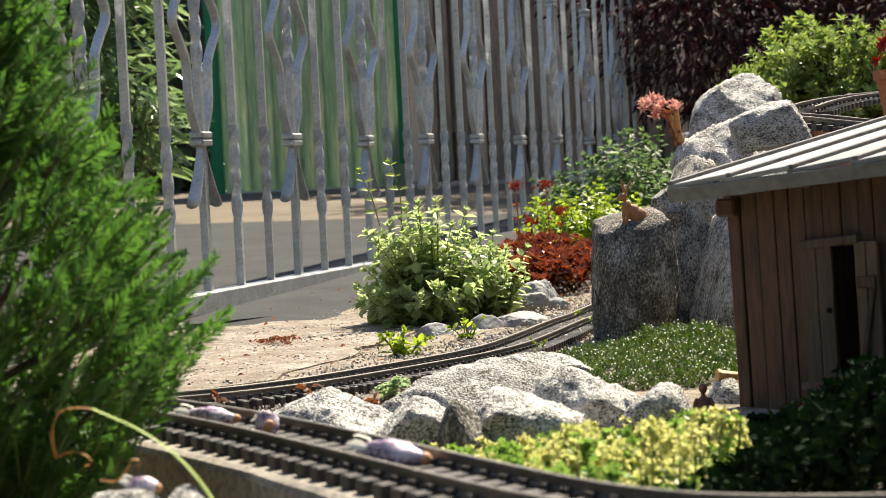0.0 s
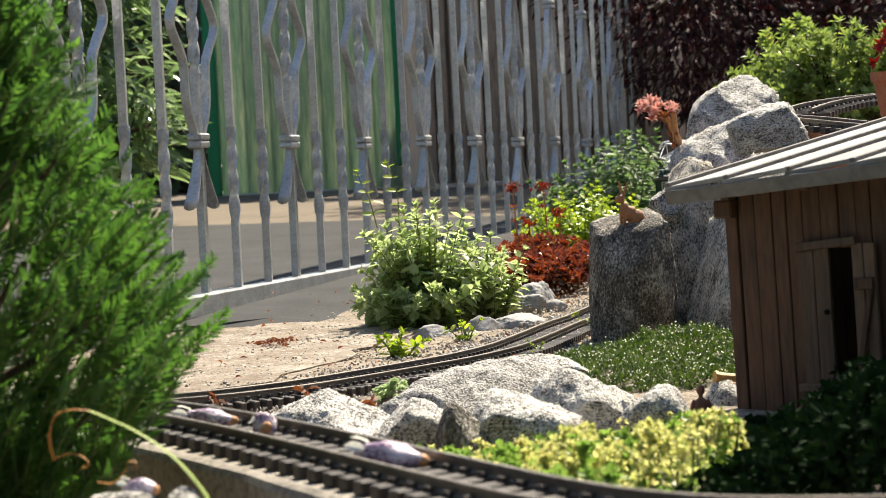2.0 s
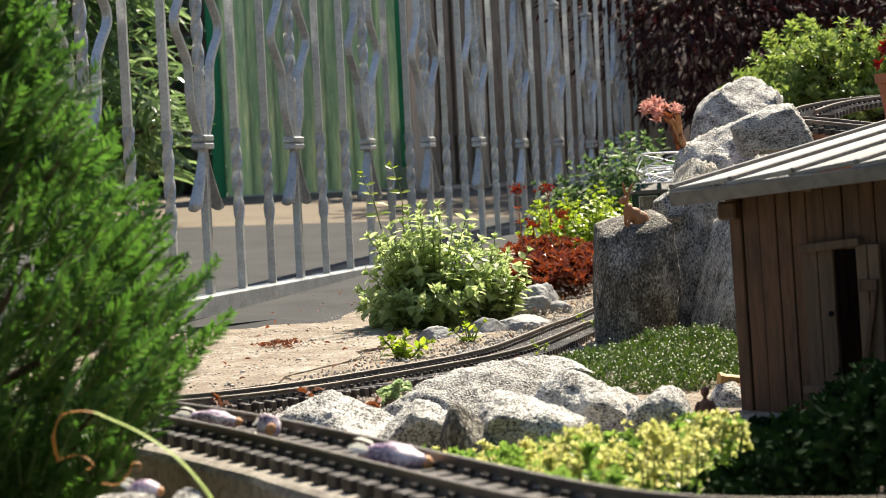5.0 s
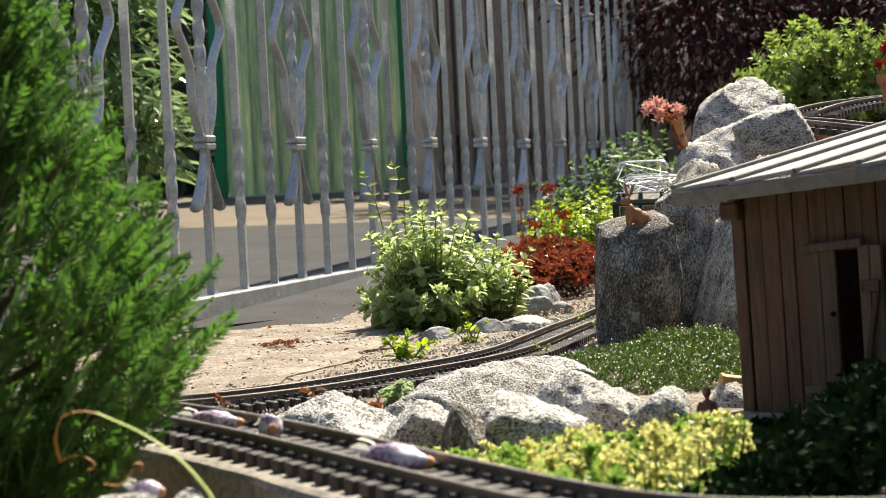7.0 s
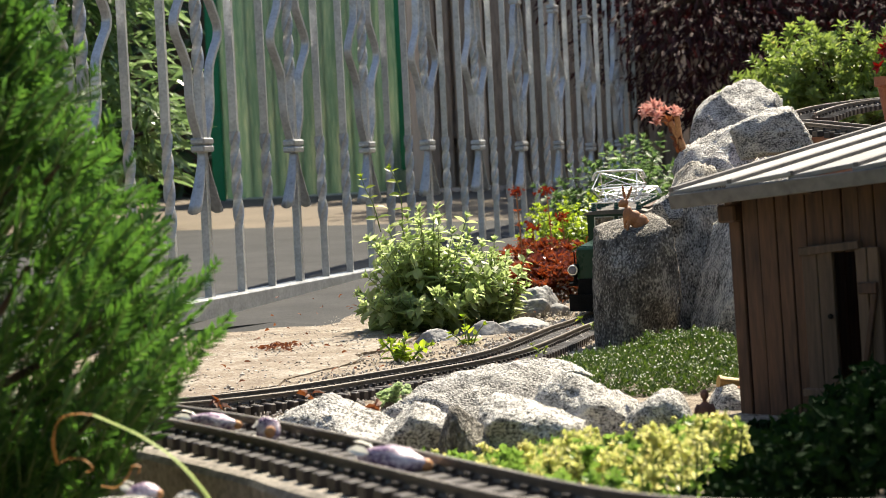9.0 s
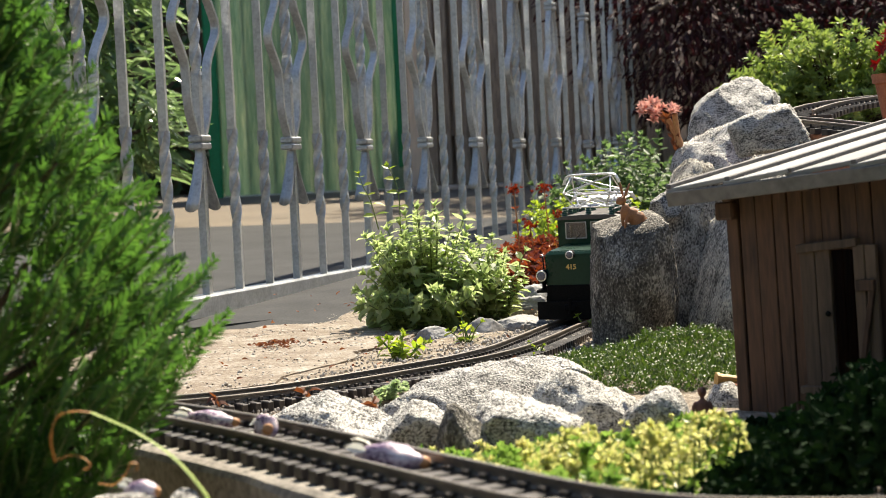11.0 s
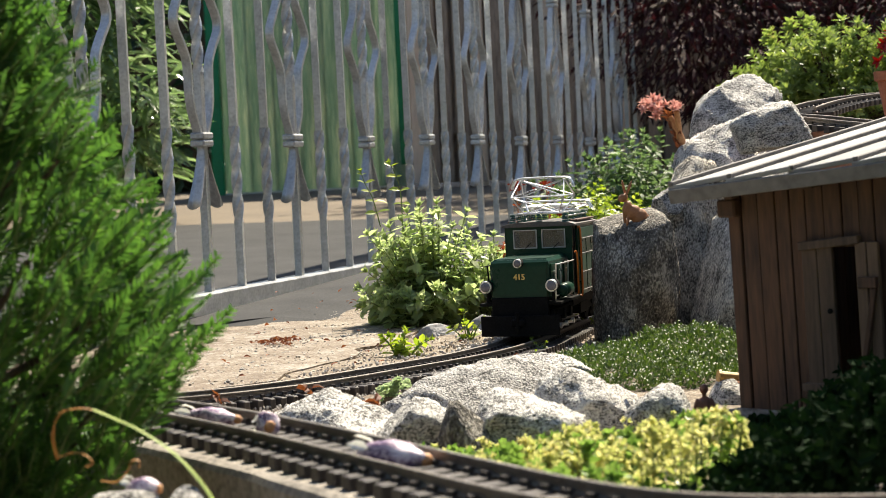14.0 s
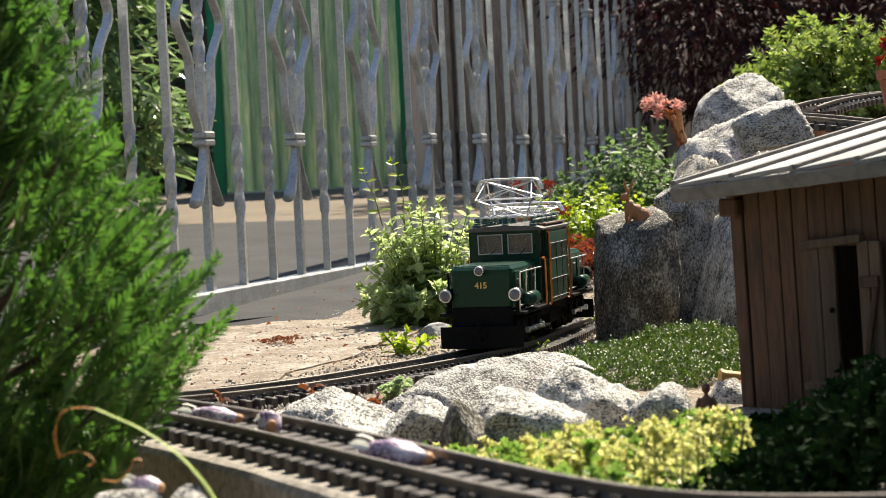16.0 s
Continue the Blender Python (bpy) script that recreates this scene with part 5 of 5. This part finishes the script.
# ---- far side of the driveway ----
M_PANEL = mat("green_polycarbonate", (.15, .24, .185), (.54, .56, .42), 6, .3, .2, stretch=(5, 5, .25), c=(.28, .36, .28), through_light=.62, spread=(.34, .68))
M_GPOST = mat("green_post_paint", (.0, .16, .055), (.0, .22, .08), 12, .45, .1)
M_SILL = mat("pale_sill", (.45, .43, .38), (.6, .57, .5), 8, .7, .2)
M_BOARD = mat("weathered_fence_board", (.19, .14, .10), (.44, .33, .24), 8, .8, .4, stretch=(3, 3, .3))
M_BOARD_TAN = mat("tan_fence_board", (.60, .44, .31), (.78, .60, .44), 8, .8, .4, stretch=(3, 3, .3))


def greenhouse():
    y = 9.0
    GH_X, POST_A, POST_B = -.62, (-1.0323, 9.0000, 0.3984)[0], (-0.1525, 9.0000, 0.6196)[0]
    gh = tagged(empty("greenhouse", Matrix.Translation((GH_X, y, .13))), "greenhouse wall of translucent green corrugated sheets and green posts", "greenhouse")
    for x in (POST_A - GH_X, POST_B - GH_X):
        bm = bmesh.new()
        box(bm, (x, -.03, .66 if x < 0 else .76), (.056, .05, 1.48 if x < 0 else 1.28), bevel=.006)
        part("post", bm, M_GPOST, gh)
    bm = bmesh.new()
    box(bm, (-.03, .0, .01), (.80, .06, .03), bevel=.004)
    part("sill", bm, M_SILL, gh)
    bm = bmesh.new()
    box(bm, (-.03, .0, 1.37), (.80, .06, .06), bevel=.004)
    part("head_beam", bm, M_GPOST, gh)
    for k in range(7):
        bm = bmesh.new()
        w = .1235
        pts = [Vector((w * j / 12, .0035 * math.sin(j / 12 * 12.566), 0)) for j in range(13)]
        for sh in (0, .003):
            lo = [bm.verts.new(p + Vector((0, sh, .02))) for p in pts]
            hi = [bm.verts.new(p + Vector((0, sh, 1.34))) for p in pts]
            for j in range(12):
                bm.faces.new((lo[j], lo[j + 1], hi[j + 1], hi[j]))
        ob = part("sheet", bm, M_PANEL, gh)
        ob.location = (-.385 + k * .1205, .012, 0)


greenhouse()


def board_fence():
    f = tagged(empty("board_fence", Matrix.Translation(((-0.1165, 8.5000, 0.3465)[0], 8.5, .16))), "weathered vertical board fence with tan posts", "board fence")
    rnd = random.Random(26)
    x = 0.0
    k = 0
    while x < 1.45:
        tan = k % 4 == 0
        w = rnd.uniform(.05, .065) if tan else rnd.uniform(.045, .075)
        bm = bmesh.new()
        box(bm, (x + w / 2, -.02 if tan else .012, .56), (w, .03 if tan else .018, 1.12), bevel=.003)
        part("post" if tan else "board", bm, M_BOARD_TAN if tan else M_BOARD, f)
        x += w + rnd.uniform(.006, .02)
        k += 1
    for z in (.25, .95):
        bm = bmesh.new()
        box(bm, (.72, .04, z), (1.46, .03, .07), bevel=.003)
        part("crossbar", bm, M_BOARD, f)
    bm = bmesh.new()
    box(bm, (.72, .10, .52), (1.5, .02, 1.04))
    part("backing", bm, M_BOARD, f)


board_fence()


# ---- small things ----
M_TERRA = mat("terracotta", (.33, .12, .06), (.48, .20, .10), 40, .75, .3, depth=.0006)
M_HARE = mat("hare_brown", (.28, .115, .045), (.46, .21, .09), 90, .6, .5, depth=.0006)
M_DOLL = mat("figure_brown", (.13, .05, .028), (.22, .09, .05), 90, .5, .2)
M_OCHRE = mat("ochre_clay", (.45, .25, .07), (.62, .38, .13), 60, .5, .2)
M_BUD = mat("withered_bud", (.07, .025, .10), (.88, .80, .80), 40, .4, .7, stretch=(.7, 4, 4), c=(.56, .42, .52), spread=(.42, .585), depth=.0006)
M_BUD_TIP = mat("bud_tip", (.45, .16, .05), (.72, .42, .20), 90, .6, .3)
M_GRASS = mat("straw_blade", (.24, .34, .05), (.40, .46, .11), 60, .6, .1)
M_DRY = mat("dry_blade", (.30, .12, .02), (.55, .27, .06), 60, .6, .1)


def fused(name, balls, m, material, label, category, voxel=.0014):
    """One plain moulded figure out of rounded masses."""
    bm = bmesh.new()
    for c, s, rot in balls:
        ball(bm, c, s, 2, Euler([radians(a) for a in rot]).to_matrix())
    ob = new(name, mesh_of(bm, name, material, True))
    ob.matrix_basis = m
    md = ob.modifiers.new("fuse", "REMESH")
    md.mode, md.voxel_size, md.use_smooth_shade = "VOXEL", voxel, True
    return tagged(ob, label, category)


# hare sits in profile, looking along -x
HARE = 1.2
fused("hare_figurine", [((HARE * .86 * c[0], HARE * c[1], HARE * c[2]), (HARE * .9 * s[0], HARE * s[1], HARE * s[2]), r) for c, s, r in [((.010, 0, .011), (.0105, .008, .010), (0, 0, 0)), ((.002, 0, .016), (.010, .0066, .009), (0, 35, 0)), ((-.006, 0, .021), (.0058, .0052, .0085), (0, 15, 0)),
                        ((-.0105, 0, .0325), (.0066, .0044, .0046), (0, -18, 0)), ((-.014, 0, .031), (.0035, .003, .0028), (0, 0, 0)),
                        ((-.0085, .0025, .0435), (.0018, .0017, .0095), (0, -10, 0)), ((-.0035, -.0025, .0425), (.0019, .0017, .0095), (0, 24, 0)),
                        ((-.0085, .003, .009), (.0019, .0019, .0095), (0, -8, 0)), ((-.0065, -.003, .009), (.0019, .0019, .0095), (0, 12, 0)),
                        ((.006, .005, .0022), (.010, .003, .0024), (0, 0, 0)), ((.006, -.005, .0022), (.010, .003, .0024), (0, 0, 0)), ((.0205, 0, .010), (.003, .003, .003), (0, 0, 0))]],
      Matrix.Translation((0.2455, 2.4850, 0.1325)) @ pose(0, 0, 0, 0, 0, 12), M_HARE, "brown hare figurine sitting upright on the boulder", "figurine", .0010)
fused("garden_figure", [((-.003, 0, .010), (.0035, .0035, .012), (0, 0, 0)), ((.003, 0, .010), (.0035, .0035, .012), (0, 0, 0)), ((0, 0, .026), (.0072, .0042, .0095), (0, 0, 0)), ((-.0085, 0, .024), (.0022, .0024, .010), (0, 12, 0)), ((.0085, 0, .024), (.0022, .0024, .010), (0, -12, 0)), ((0, 0, .0415), (.0042, .0042, .0052), (0, 0, 0)), ((0, 0, .0355), (.002, .002, .004), (0, 0, 0))],
      Matrix.Translation((0.2303, 1.7400, -0.0330)), M_DOLL, "small plain brown figurine beside the stones", "figurine", .0010)


def lathe(bm, prof, n=20):
    rings = [[bm.verts.new((r * math.cos(6.28318 * j / n), r * math.sin(6.28318 * j / n), z)) for j in range(n)] for r, z in prof]
    for a, b in zip(rings, rings[1:]):
        for j in range(n):
            bm.faces.new((a[j], a[(j + 1) % n], b[(j + 1) % n], b[j]))
    bm.faces.new(rings[0][::-1])
    bm.faces.new(rings[-1])
    bmesh.ops.recalc_face_normals(bm, faces=bm.faces)
    return bm


def pots():
    p = tagged(empty("flower_pot", Matrix.Translation((0.6544, 2.7200, 0.2555))), "terracotta flower pot with scarlet leaves above the shed", "pot")
    bm = lathe(bmesh.new(), [(.020, 0), (.030, .058), (.034, .059), (.035, .072), (.031, .072), (.028, .05), (.01, .05)], 24)
    part("pot", bm, M_TERRA, p, smooth=False)
    bm = bmesh.new()
    rod(bm, (0, 0, .05), (.004, 0, .13), .003, .0015, 6)
    part("stem", bm, M_BARK, p)
    lv, rnd = Leaves(), random.Random(28)
    for k in range(16):
        c = Vector((rnd.gauss(.0, .014), rnd.gauss(0, .014), .10 + rnd.gauss(.02, .02)))
        lv.rosette(c, rv(rnd, -.2, 1), 5, .016, .006, .8, rnd)
    lv.part("foliage", L_SCARLET, p)
    jug = tagged(empty("clay_barrel", Matrix.Translation((0.2720, 1.8600, -0.0075)) @ pose(0, 0, 0, 0, 0, 8)), "small ochre clay barrel stacked beside the shed", "ornament")
    bm = bmesh.new()
    rod(bm, (-.010, 0, .0125), (.012, 0, .010), .0062, .0048, 14)
    rod(bm, (-.012, 0, .0127), (-.009, 0, .0124), .0072, .0072, 14)
    part("spout", bm, M_OCHRE, jug)
    bm = bmesh.new()
    rod(bm, (.004, -.007, 0), (.004, .012, 0), .009, .009, 18)
    rod(bm, (.004, -.009, 0), (.004, -.006, 0), .0075, .0094, 18)
    part("drum", bm, M_TERRA, jug)
    bm = bmesh.new()
    box(bm, (.004, .004, -.017), (.012, .014, .016), bevel=.001)
    part("foot", bm, M_TERRA, jug)


pots()


def bud(p, length, r, turn, tilt, label):
    b = tagged(empty("fallen_bud", Matrix.Translation(p) @ pose(0, 0, 0, 0, tilt, turn)), label, "flower bud", "fallen buds on the siding")
    bm = bmesh.new()
    prof = [(.02, -.5), (.35, -.47), (.75, -.3), (1, -.05), (.95, .15), (.7, .32), (.5, .4), (.3, .45)]
    lathe(bm, [(r * a * (1 + .05 * i % 2), length * z) for i, (a, z) in enumerate(prof)], 14)
    for v in bm.verts:
        v.co += noise.noise_vector(v.co * 110) * r * .35
        v.co = Vector((v.co.z, v.co.x, v.co.y))
    part("petals", bm, M_BUD, b, smooth=True)
    bm = bmesh.new()
    ball(bm, (length * .46, 0, 0), (length * .09, r * .55, r * .55), 2)
    part("tip", bm, M_BUD_TIP, b, smooth=True)
    for k in range(5):
        a = k * 1.26
        lv = Leaves()
        lv.add(Vector((-length * .3, math.cos(a) * r * .8, math.sin(a) * r * .8)), Vector((-1, math.cos(a) * .4, math.sin(a) * .4)).normalized(), Vector((0, math.cos(a), math.sin(a))), length * .3, r * .9, .2, .2)
        lv.part("sepal", L_WHITE, b)


bud((-0.1758, 1.3950, 0.0471), .046, .0062, -22, 3, "wilted purple flower bud lying between the rails")
bud((-0.1798, 1.1000, 0.0451), .022, .0052, -15, 4, "small wilted purple bud on a stone below the kerb")
bud((-0.1290, 1.3300, 0.0478), .018, .0078, -70, 0, "round white and orange flower bud on the ties")
bud((-0.0372, 1.1650, 0.0467), .047, .0082, -20, 6, "large wilted purple and white bud across the rail")


def houseleek():
    rnd = random.Random(29)
    o = Vector((-0.0555, 1.9600, -0.0165))
    c = tagged(empty("houseleek", Matrix.Translation(o)), "pale green houseleek rosettes beside the ties", "plant")
    for k in range(24):
        lv = Leaves()
        x, z = rnd.uniform(-.018, .018), rnd.uniform(.002, .020)
        p = Vector((x, rnd.uniform(-.014, .008), z * (1 - (x / .026) ** 2) + .002))
        lv.rosette(p, Vector((x * 20, -.6, 1)), 22, .0066, .0056, .7, rnd, cup=.25)
        lv.part("rosette", L_ROSETTE, c)
    bm = bmesh.new()
    ball(bm, (0, 0, .002), (.018, .012, .012), 2)
    part("root_ball", bm, M_SOIL, c)
    o = Vector((0.3709, 2.8700, 0.2140))
    s = tagged(empty("houseleek_flower", Matrix.Translation(o)), "pink houseleek flower on a thick tan stalk", "flower")
    tips = [Vector((0.3459, 2.8700, 0.2819)) - o, Vector((0.3560, 2.8600, 0.2887)) - o]
    bm = bmesh.new()
    sweep_fast(bm, curve_through([Vector((.008, .02, -.03)), Vector((-.002, 0, .01)), Vector((0.3607, 2.8700, 0.2516)) - o, tips[0]], 6), .0064, .0050, 10)
    sweep_fast(bm, curve_through([Vector((0.3593, 2.8700, 0.2584)) - o, tips[1]], 3), .0050, .0042, 8)
    part("stalk", bm, M_STALK, s, smooth=True)
    sc = Leaves()
    for q in ((0.3106, 2.8700, 0.3030), (0.3207, 2.8600, 0.3089), (0.3329, 2.8800, 0.3056), (0.3162, 2.8500, 0.2903), (0.3265, 2.8700, 0.2820), (0.3361, 2.8600, 0.2963), (0.3539, 2.8600, 0.2997), (0.3608, 2.8700, 0.2938), (0.3498, 2.8500, 0.2912), (0.3069, 2.8700, 0.2964), (0.3289, 2.8500, 0.2914), (0.3113, 2.8400, 0.2986)):
        q = Vector(q) - o
        lv = Leaves()
        for j in range(3):
            lv.rosette(q + rv(rnd) * .003, (rv(rnd, .2, 1) + Vector((0, -.7, 0))), 11, .0105, .0036, .8, rnd)
        lv.part("floret", L_PINK, s)
        sc.add(tips[0], (q - tips[0]).normalized(), Vector((0, 0, 1)), (q - tips[0]).length, .003, .3)
    for k in range(40):
        f = k / 40
        p = Vector((.002, 0, -.02)).lerp(tips[0], f)
        sc.add(p + rv(rnd) * .004, (rv(rnd) * .5 + Vector((-.2, -.3, .8))).normalized(), Vector((0, -1, .2)), .012, .006, .2)
    sc.part("scales", L_DEAD, s)


houseleek()


def blade():
    b = tagged(empty("grass_blade", Matrix.Identity(4)), "long arching straw green grass blade by the kerb", "grass")
    for k, pts in enumerate(([(-0.2087, 1.1150, 0.0898), (-0.1978, 1.1100, 0.0856), (-0.1802, 1.1000, 0.0785), (-0.1600, 1.0900, 0.0659), (-0.1444, 1.0800, 0.0506), (-0.1314, 1.0700, 0.0324)],
                             [(-0.2346, 1.1300, 0.0596), (-0.2343, 1.1200, 0.0751), (-0.2292, 1.1180, 0.0878), (-0.2184, 1.1160, 0.0908), (-0.2074, 1.1150, 0.0894)],
                             [(-0.2331, 1.1300, 0.0609), (-0.2233, 1.1250, 0.0638), (-0.2152, 1.1200, 0.0622), (-0.2121, 1.1200, 0.0574), (-0.2162, 1.1200, 0.0556)],
                             [(-0.2074, 1.1200, 0.0471), (-0.1976, 1.1150, 0.0468), (-0.1898, 1.1100, 0.0538), (-0.1872, 1.1100, 0.0593), (-0.1829, 1.1100, 0.0591), (-0.1835, 1.1100, 0.0549)])):
        bm = bmesh.new()
        sweep(bm, curve_through(pts, 6), [(-.0016, 0), (0, .0007), (.0016, 0), (0, -.0004)] if k == 0 else [(-.0010, 0), (0, .0006), (.0010, 0), (0, -.0004)])
        part("blade", bm, M_GRASS if k == 0 else M_DRY, b, "" if k == 0 else "dry curled orange blade")


blade()


def litter():
    """Grit, pebbles and fallen leaves on the bed."""
    rnd = random.Random(30)
    bm = bmesh.new()
    bmesh.ops.create_icosphere(bm, subdivisions=1, radius=1.0)
    base = [v.co.copy() for v in bm.verts]
    faces = [[v.index for v in f.verts] for f in bm.faces]
    bm.free()
    vs, fs = [], []
    n = 0
    while n < 10500:
        s = rnd.uniform(.5, MAIN.s[-1] - .02)
        t, p = MAIN.way(s), MAIN.at(s)
        side = rnd.gauss(0, .085)
        if rnd.random() < .12:
            side = rnd.uniform(-.25, .3)
        q = p + Vector((t.y, -t.x, 0)) * side
        r = rnd.uniform(.0010, .0028) * (1.7 if rnd.random() < .05 and abs(side) < .12 else 1)
        if abs(side) < .05:
            r *= .75
        q.z = p.z - (.0102 if abs(side) < .046 else .0170) + r * .4
        k = len(vs)
        m = Euler((rnd.uniform(0, 6), rnd.uniform(0, 6), rnd.uniform(0, 6))).to_matrix()
        sc = Vector((1, rnd.uniform(.6, 1), rnd.uniform(.4, .8))) * r
        vs += [tuple(q + m @ Vector((b.x * sc.x, b.y * sc.y, b.z * sc.z)) * rnd.uniform(.8, 1.2)) for b in base]
        fs += [[i + k for i in f] for f in faces]
        n += 1
    for k in range(1500):                              # pale ridge between edging and track
        s = rnd.uniform(MAIN.s[-1] * .5, MAIN.s[-1] - .03)
        t, p = MAIN.way(s), MAIN.at(s)
        q = p + Vector((t.y, -t.x, 0)) * (.056 + abs(rnd.gauss(0, .014)))
        if noise.noise(q * 14) < -.15:
            continue
        r = rnd.uniform(.0014, .0040)
        q.z = p.z - .016 + r * rnd.uniform(.3, 1.5)
        k = len(vs)
        m = Euler((rnd.uniform(0, 6), rnd.uniform(0, 6), rnd.uniform(0, 6))).to_matrix()
        vs += [tuple(q + m @ Vector((b.x, b.y * .8, b.z * .6)) * r * rnd.uniform(.8, 1.2)) for b in base]
        fs += [[i + k for i in f] for f in faces]
    for k in range(5200):                              # grit on the worn edging
        u, w = rnd.uniform(-1.5, .9), rnd.uniform(-.55, -.17)
        p = FENCE_A + FENCE_U * u + FENCE_N * w
        r = rnd.uniform(.0007, .0019) * (2 if rnd.random() < .03 else 1)
        if noise.noise(p * 7) < rnd.uniform(-.5, .3):
            continue
        p.z = (-.0145 if p.y < 3.0 else rise(p.x, p.y)) + r * .3
        k = len(vs)
        vs += [tuple(p + Vector((b.x, b.y, b.z * .7)) * r * rnd.uniform(.7, 1.3)) for b in base]
        fs += [[i + k for i in f] for f in faces]
    me = bpy.data.meshes.new("gravel")
    me.from_pydata(vs, [], fs)
    me.materials.append(M_GRAVEL_MIX)
    tagged(new("gravel", me), "pale mixed gravel and grit round the track", "gravel", kind="stuff")
    lv = Leaves()
    for k in range(190):
        x, y = rnd.uniform(-.32, .30), rnd.uniform(2.0, 3.5)
        if k < 90:
            c = Vector((-0.2389, 2.6814, -0.0120))
            x, y = c.x + rnd.gauss(0, .018), c.y + rnd.gauss(0, .02)
        z = -.012 if y < 2.9 else rise(x, y) + .012
        lv.add(Vector((x, y, z + rnd.uniform(0, .004))), rv(rnd, -.1, .5).normalized(), rv(rnd, .4, 1).normalized(), rnd.uniform(.005, .012), rnd.uniform(.003, .006), .25, .3)
    for p in ((-0.0775, 1.8400, -0.0046), (-0.0703, 1.8400, -0.0028), (-0.2384, 1.9500, -0.0034), (0.1830, 1.6600, -0.0099), (0.1772, 1.6600, -0.0076), (-0.1483, 2.0000, -0.0044)):
        for j in range(5):
            lv.add(Vector(p) + rv(rnd) * .004, rv(rnd, -.1, .6).normalized(), rv(rnd, .2, 1).normalized(), .014, .008, .3, .4)
    ob = lv.part("leaf_litter", L_DEAD)
    tagged(ob, "scattered dry red brown leaves and petals", "leaf litter", kind="stuff")


M_GRAVEL_MIX = leaf_mat("mixed_gravel", (.24, .20, .16), (.50, .46, .41), (.74, .71, .66), .85, .0)
litter()


def motions():
    # distance of the locomotive's nose along the main line, second by second
    gone = [(0, .42), (1, .485), (2, .547), (3, .608), (4, .668), (5.2, .738), (6.5, .825), (7, .862), (7.5, .897), (8.5, .965), (9, 1.003), (10.2, 1.096), (11.5, 1.21),
            (12, 1.268), (12.5, 1.323), (13, 1.378), (13.5, 1.433), (14, 1.484), (14.5, 1.532), (15, 1.574), (15.5, 1.611), (16, 1.642)]
    rows = []
    for t, s in gone:
        a, b = MAIN.at(MAIN0 + s - .06), MAIN.at(MAIN0 + s - .34)
        d = (a - b).normalized()
        nose = (a + b) / 2 + d * .195
        yaw = .45 * math.atan2(d.x, -d.y) - .55 * radians(15)
        flat = math.hypot(d.x, d.y)
        d = Vector((math.sin(yaw) * flat, -math.cos(yaw) * flat, d.z))
        rows.append((t, Matrix.Translation(nose - d * .195) @ pose(0, 0, 0, 0, 0, math.degrees(math.atan2(d.x, -d.y))) @ pose(0, 0, 0, math.degrees(math.asin(-d.z)))))
    walk(LOCO, rows)
    # the wheels roll with the distance run
    ts, ds = [t for t, _ in gone], [s for _, s in gone]
    turns = [(float(t), float(np.interp(t, ts, ds)) / WHEEL_R) for t in np.arange(0, 16.01, .2)]
    for ob, x, y in WHEELS:
        walk(ob, [(t, pose(x, y, WHEEL_R, math.degrees(a))) for t, a in turns])
    for ob, x, y in RODS:
        walk(ob, [(t, pose(x, y - .008 * math.sin(a), WHEEL_R + .008 * math.cos(a))) for t, a in turns])


motions()
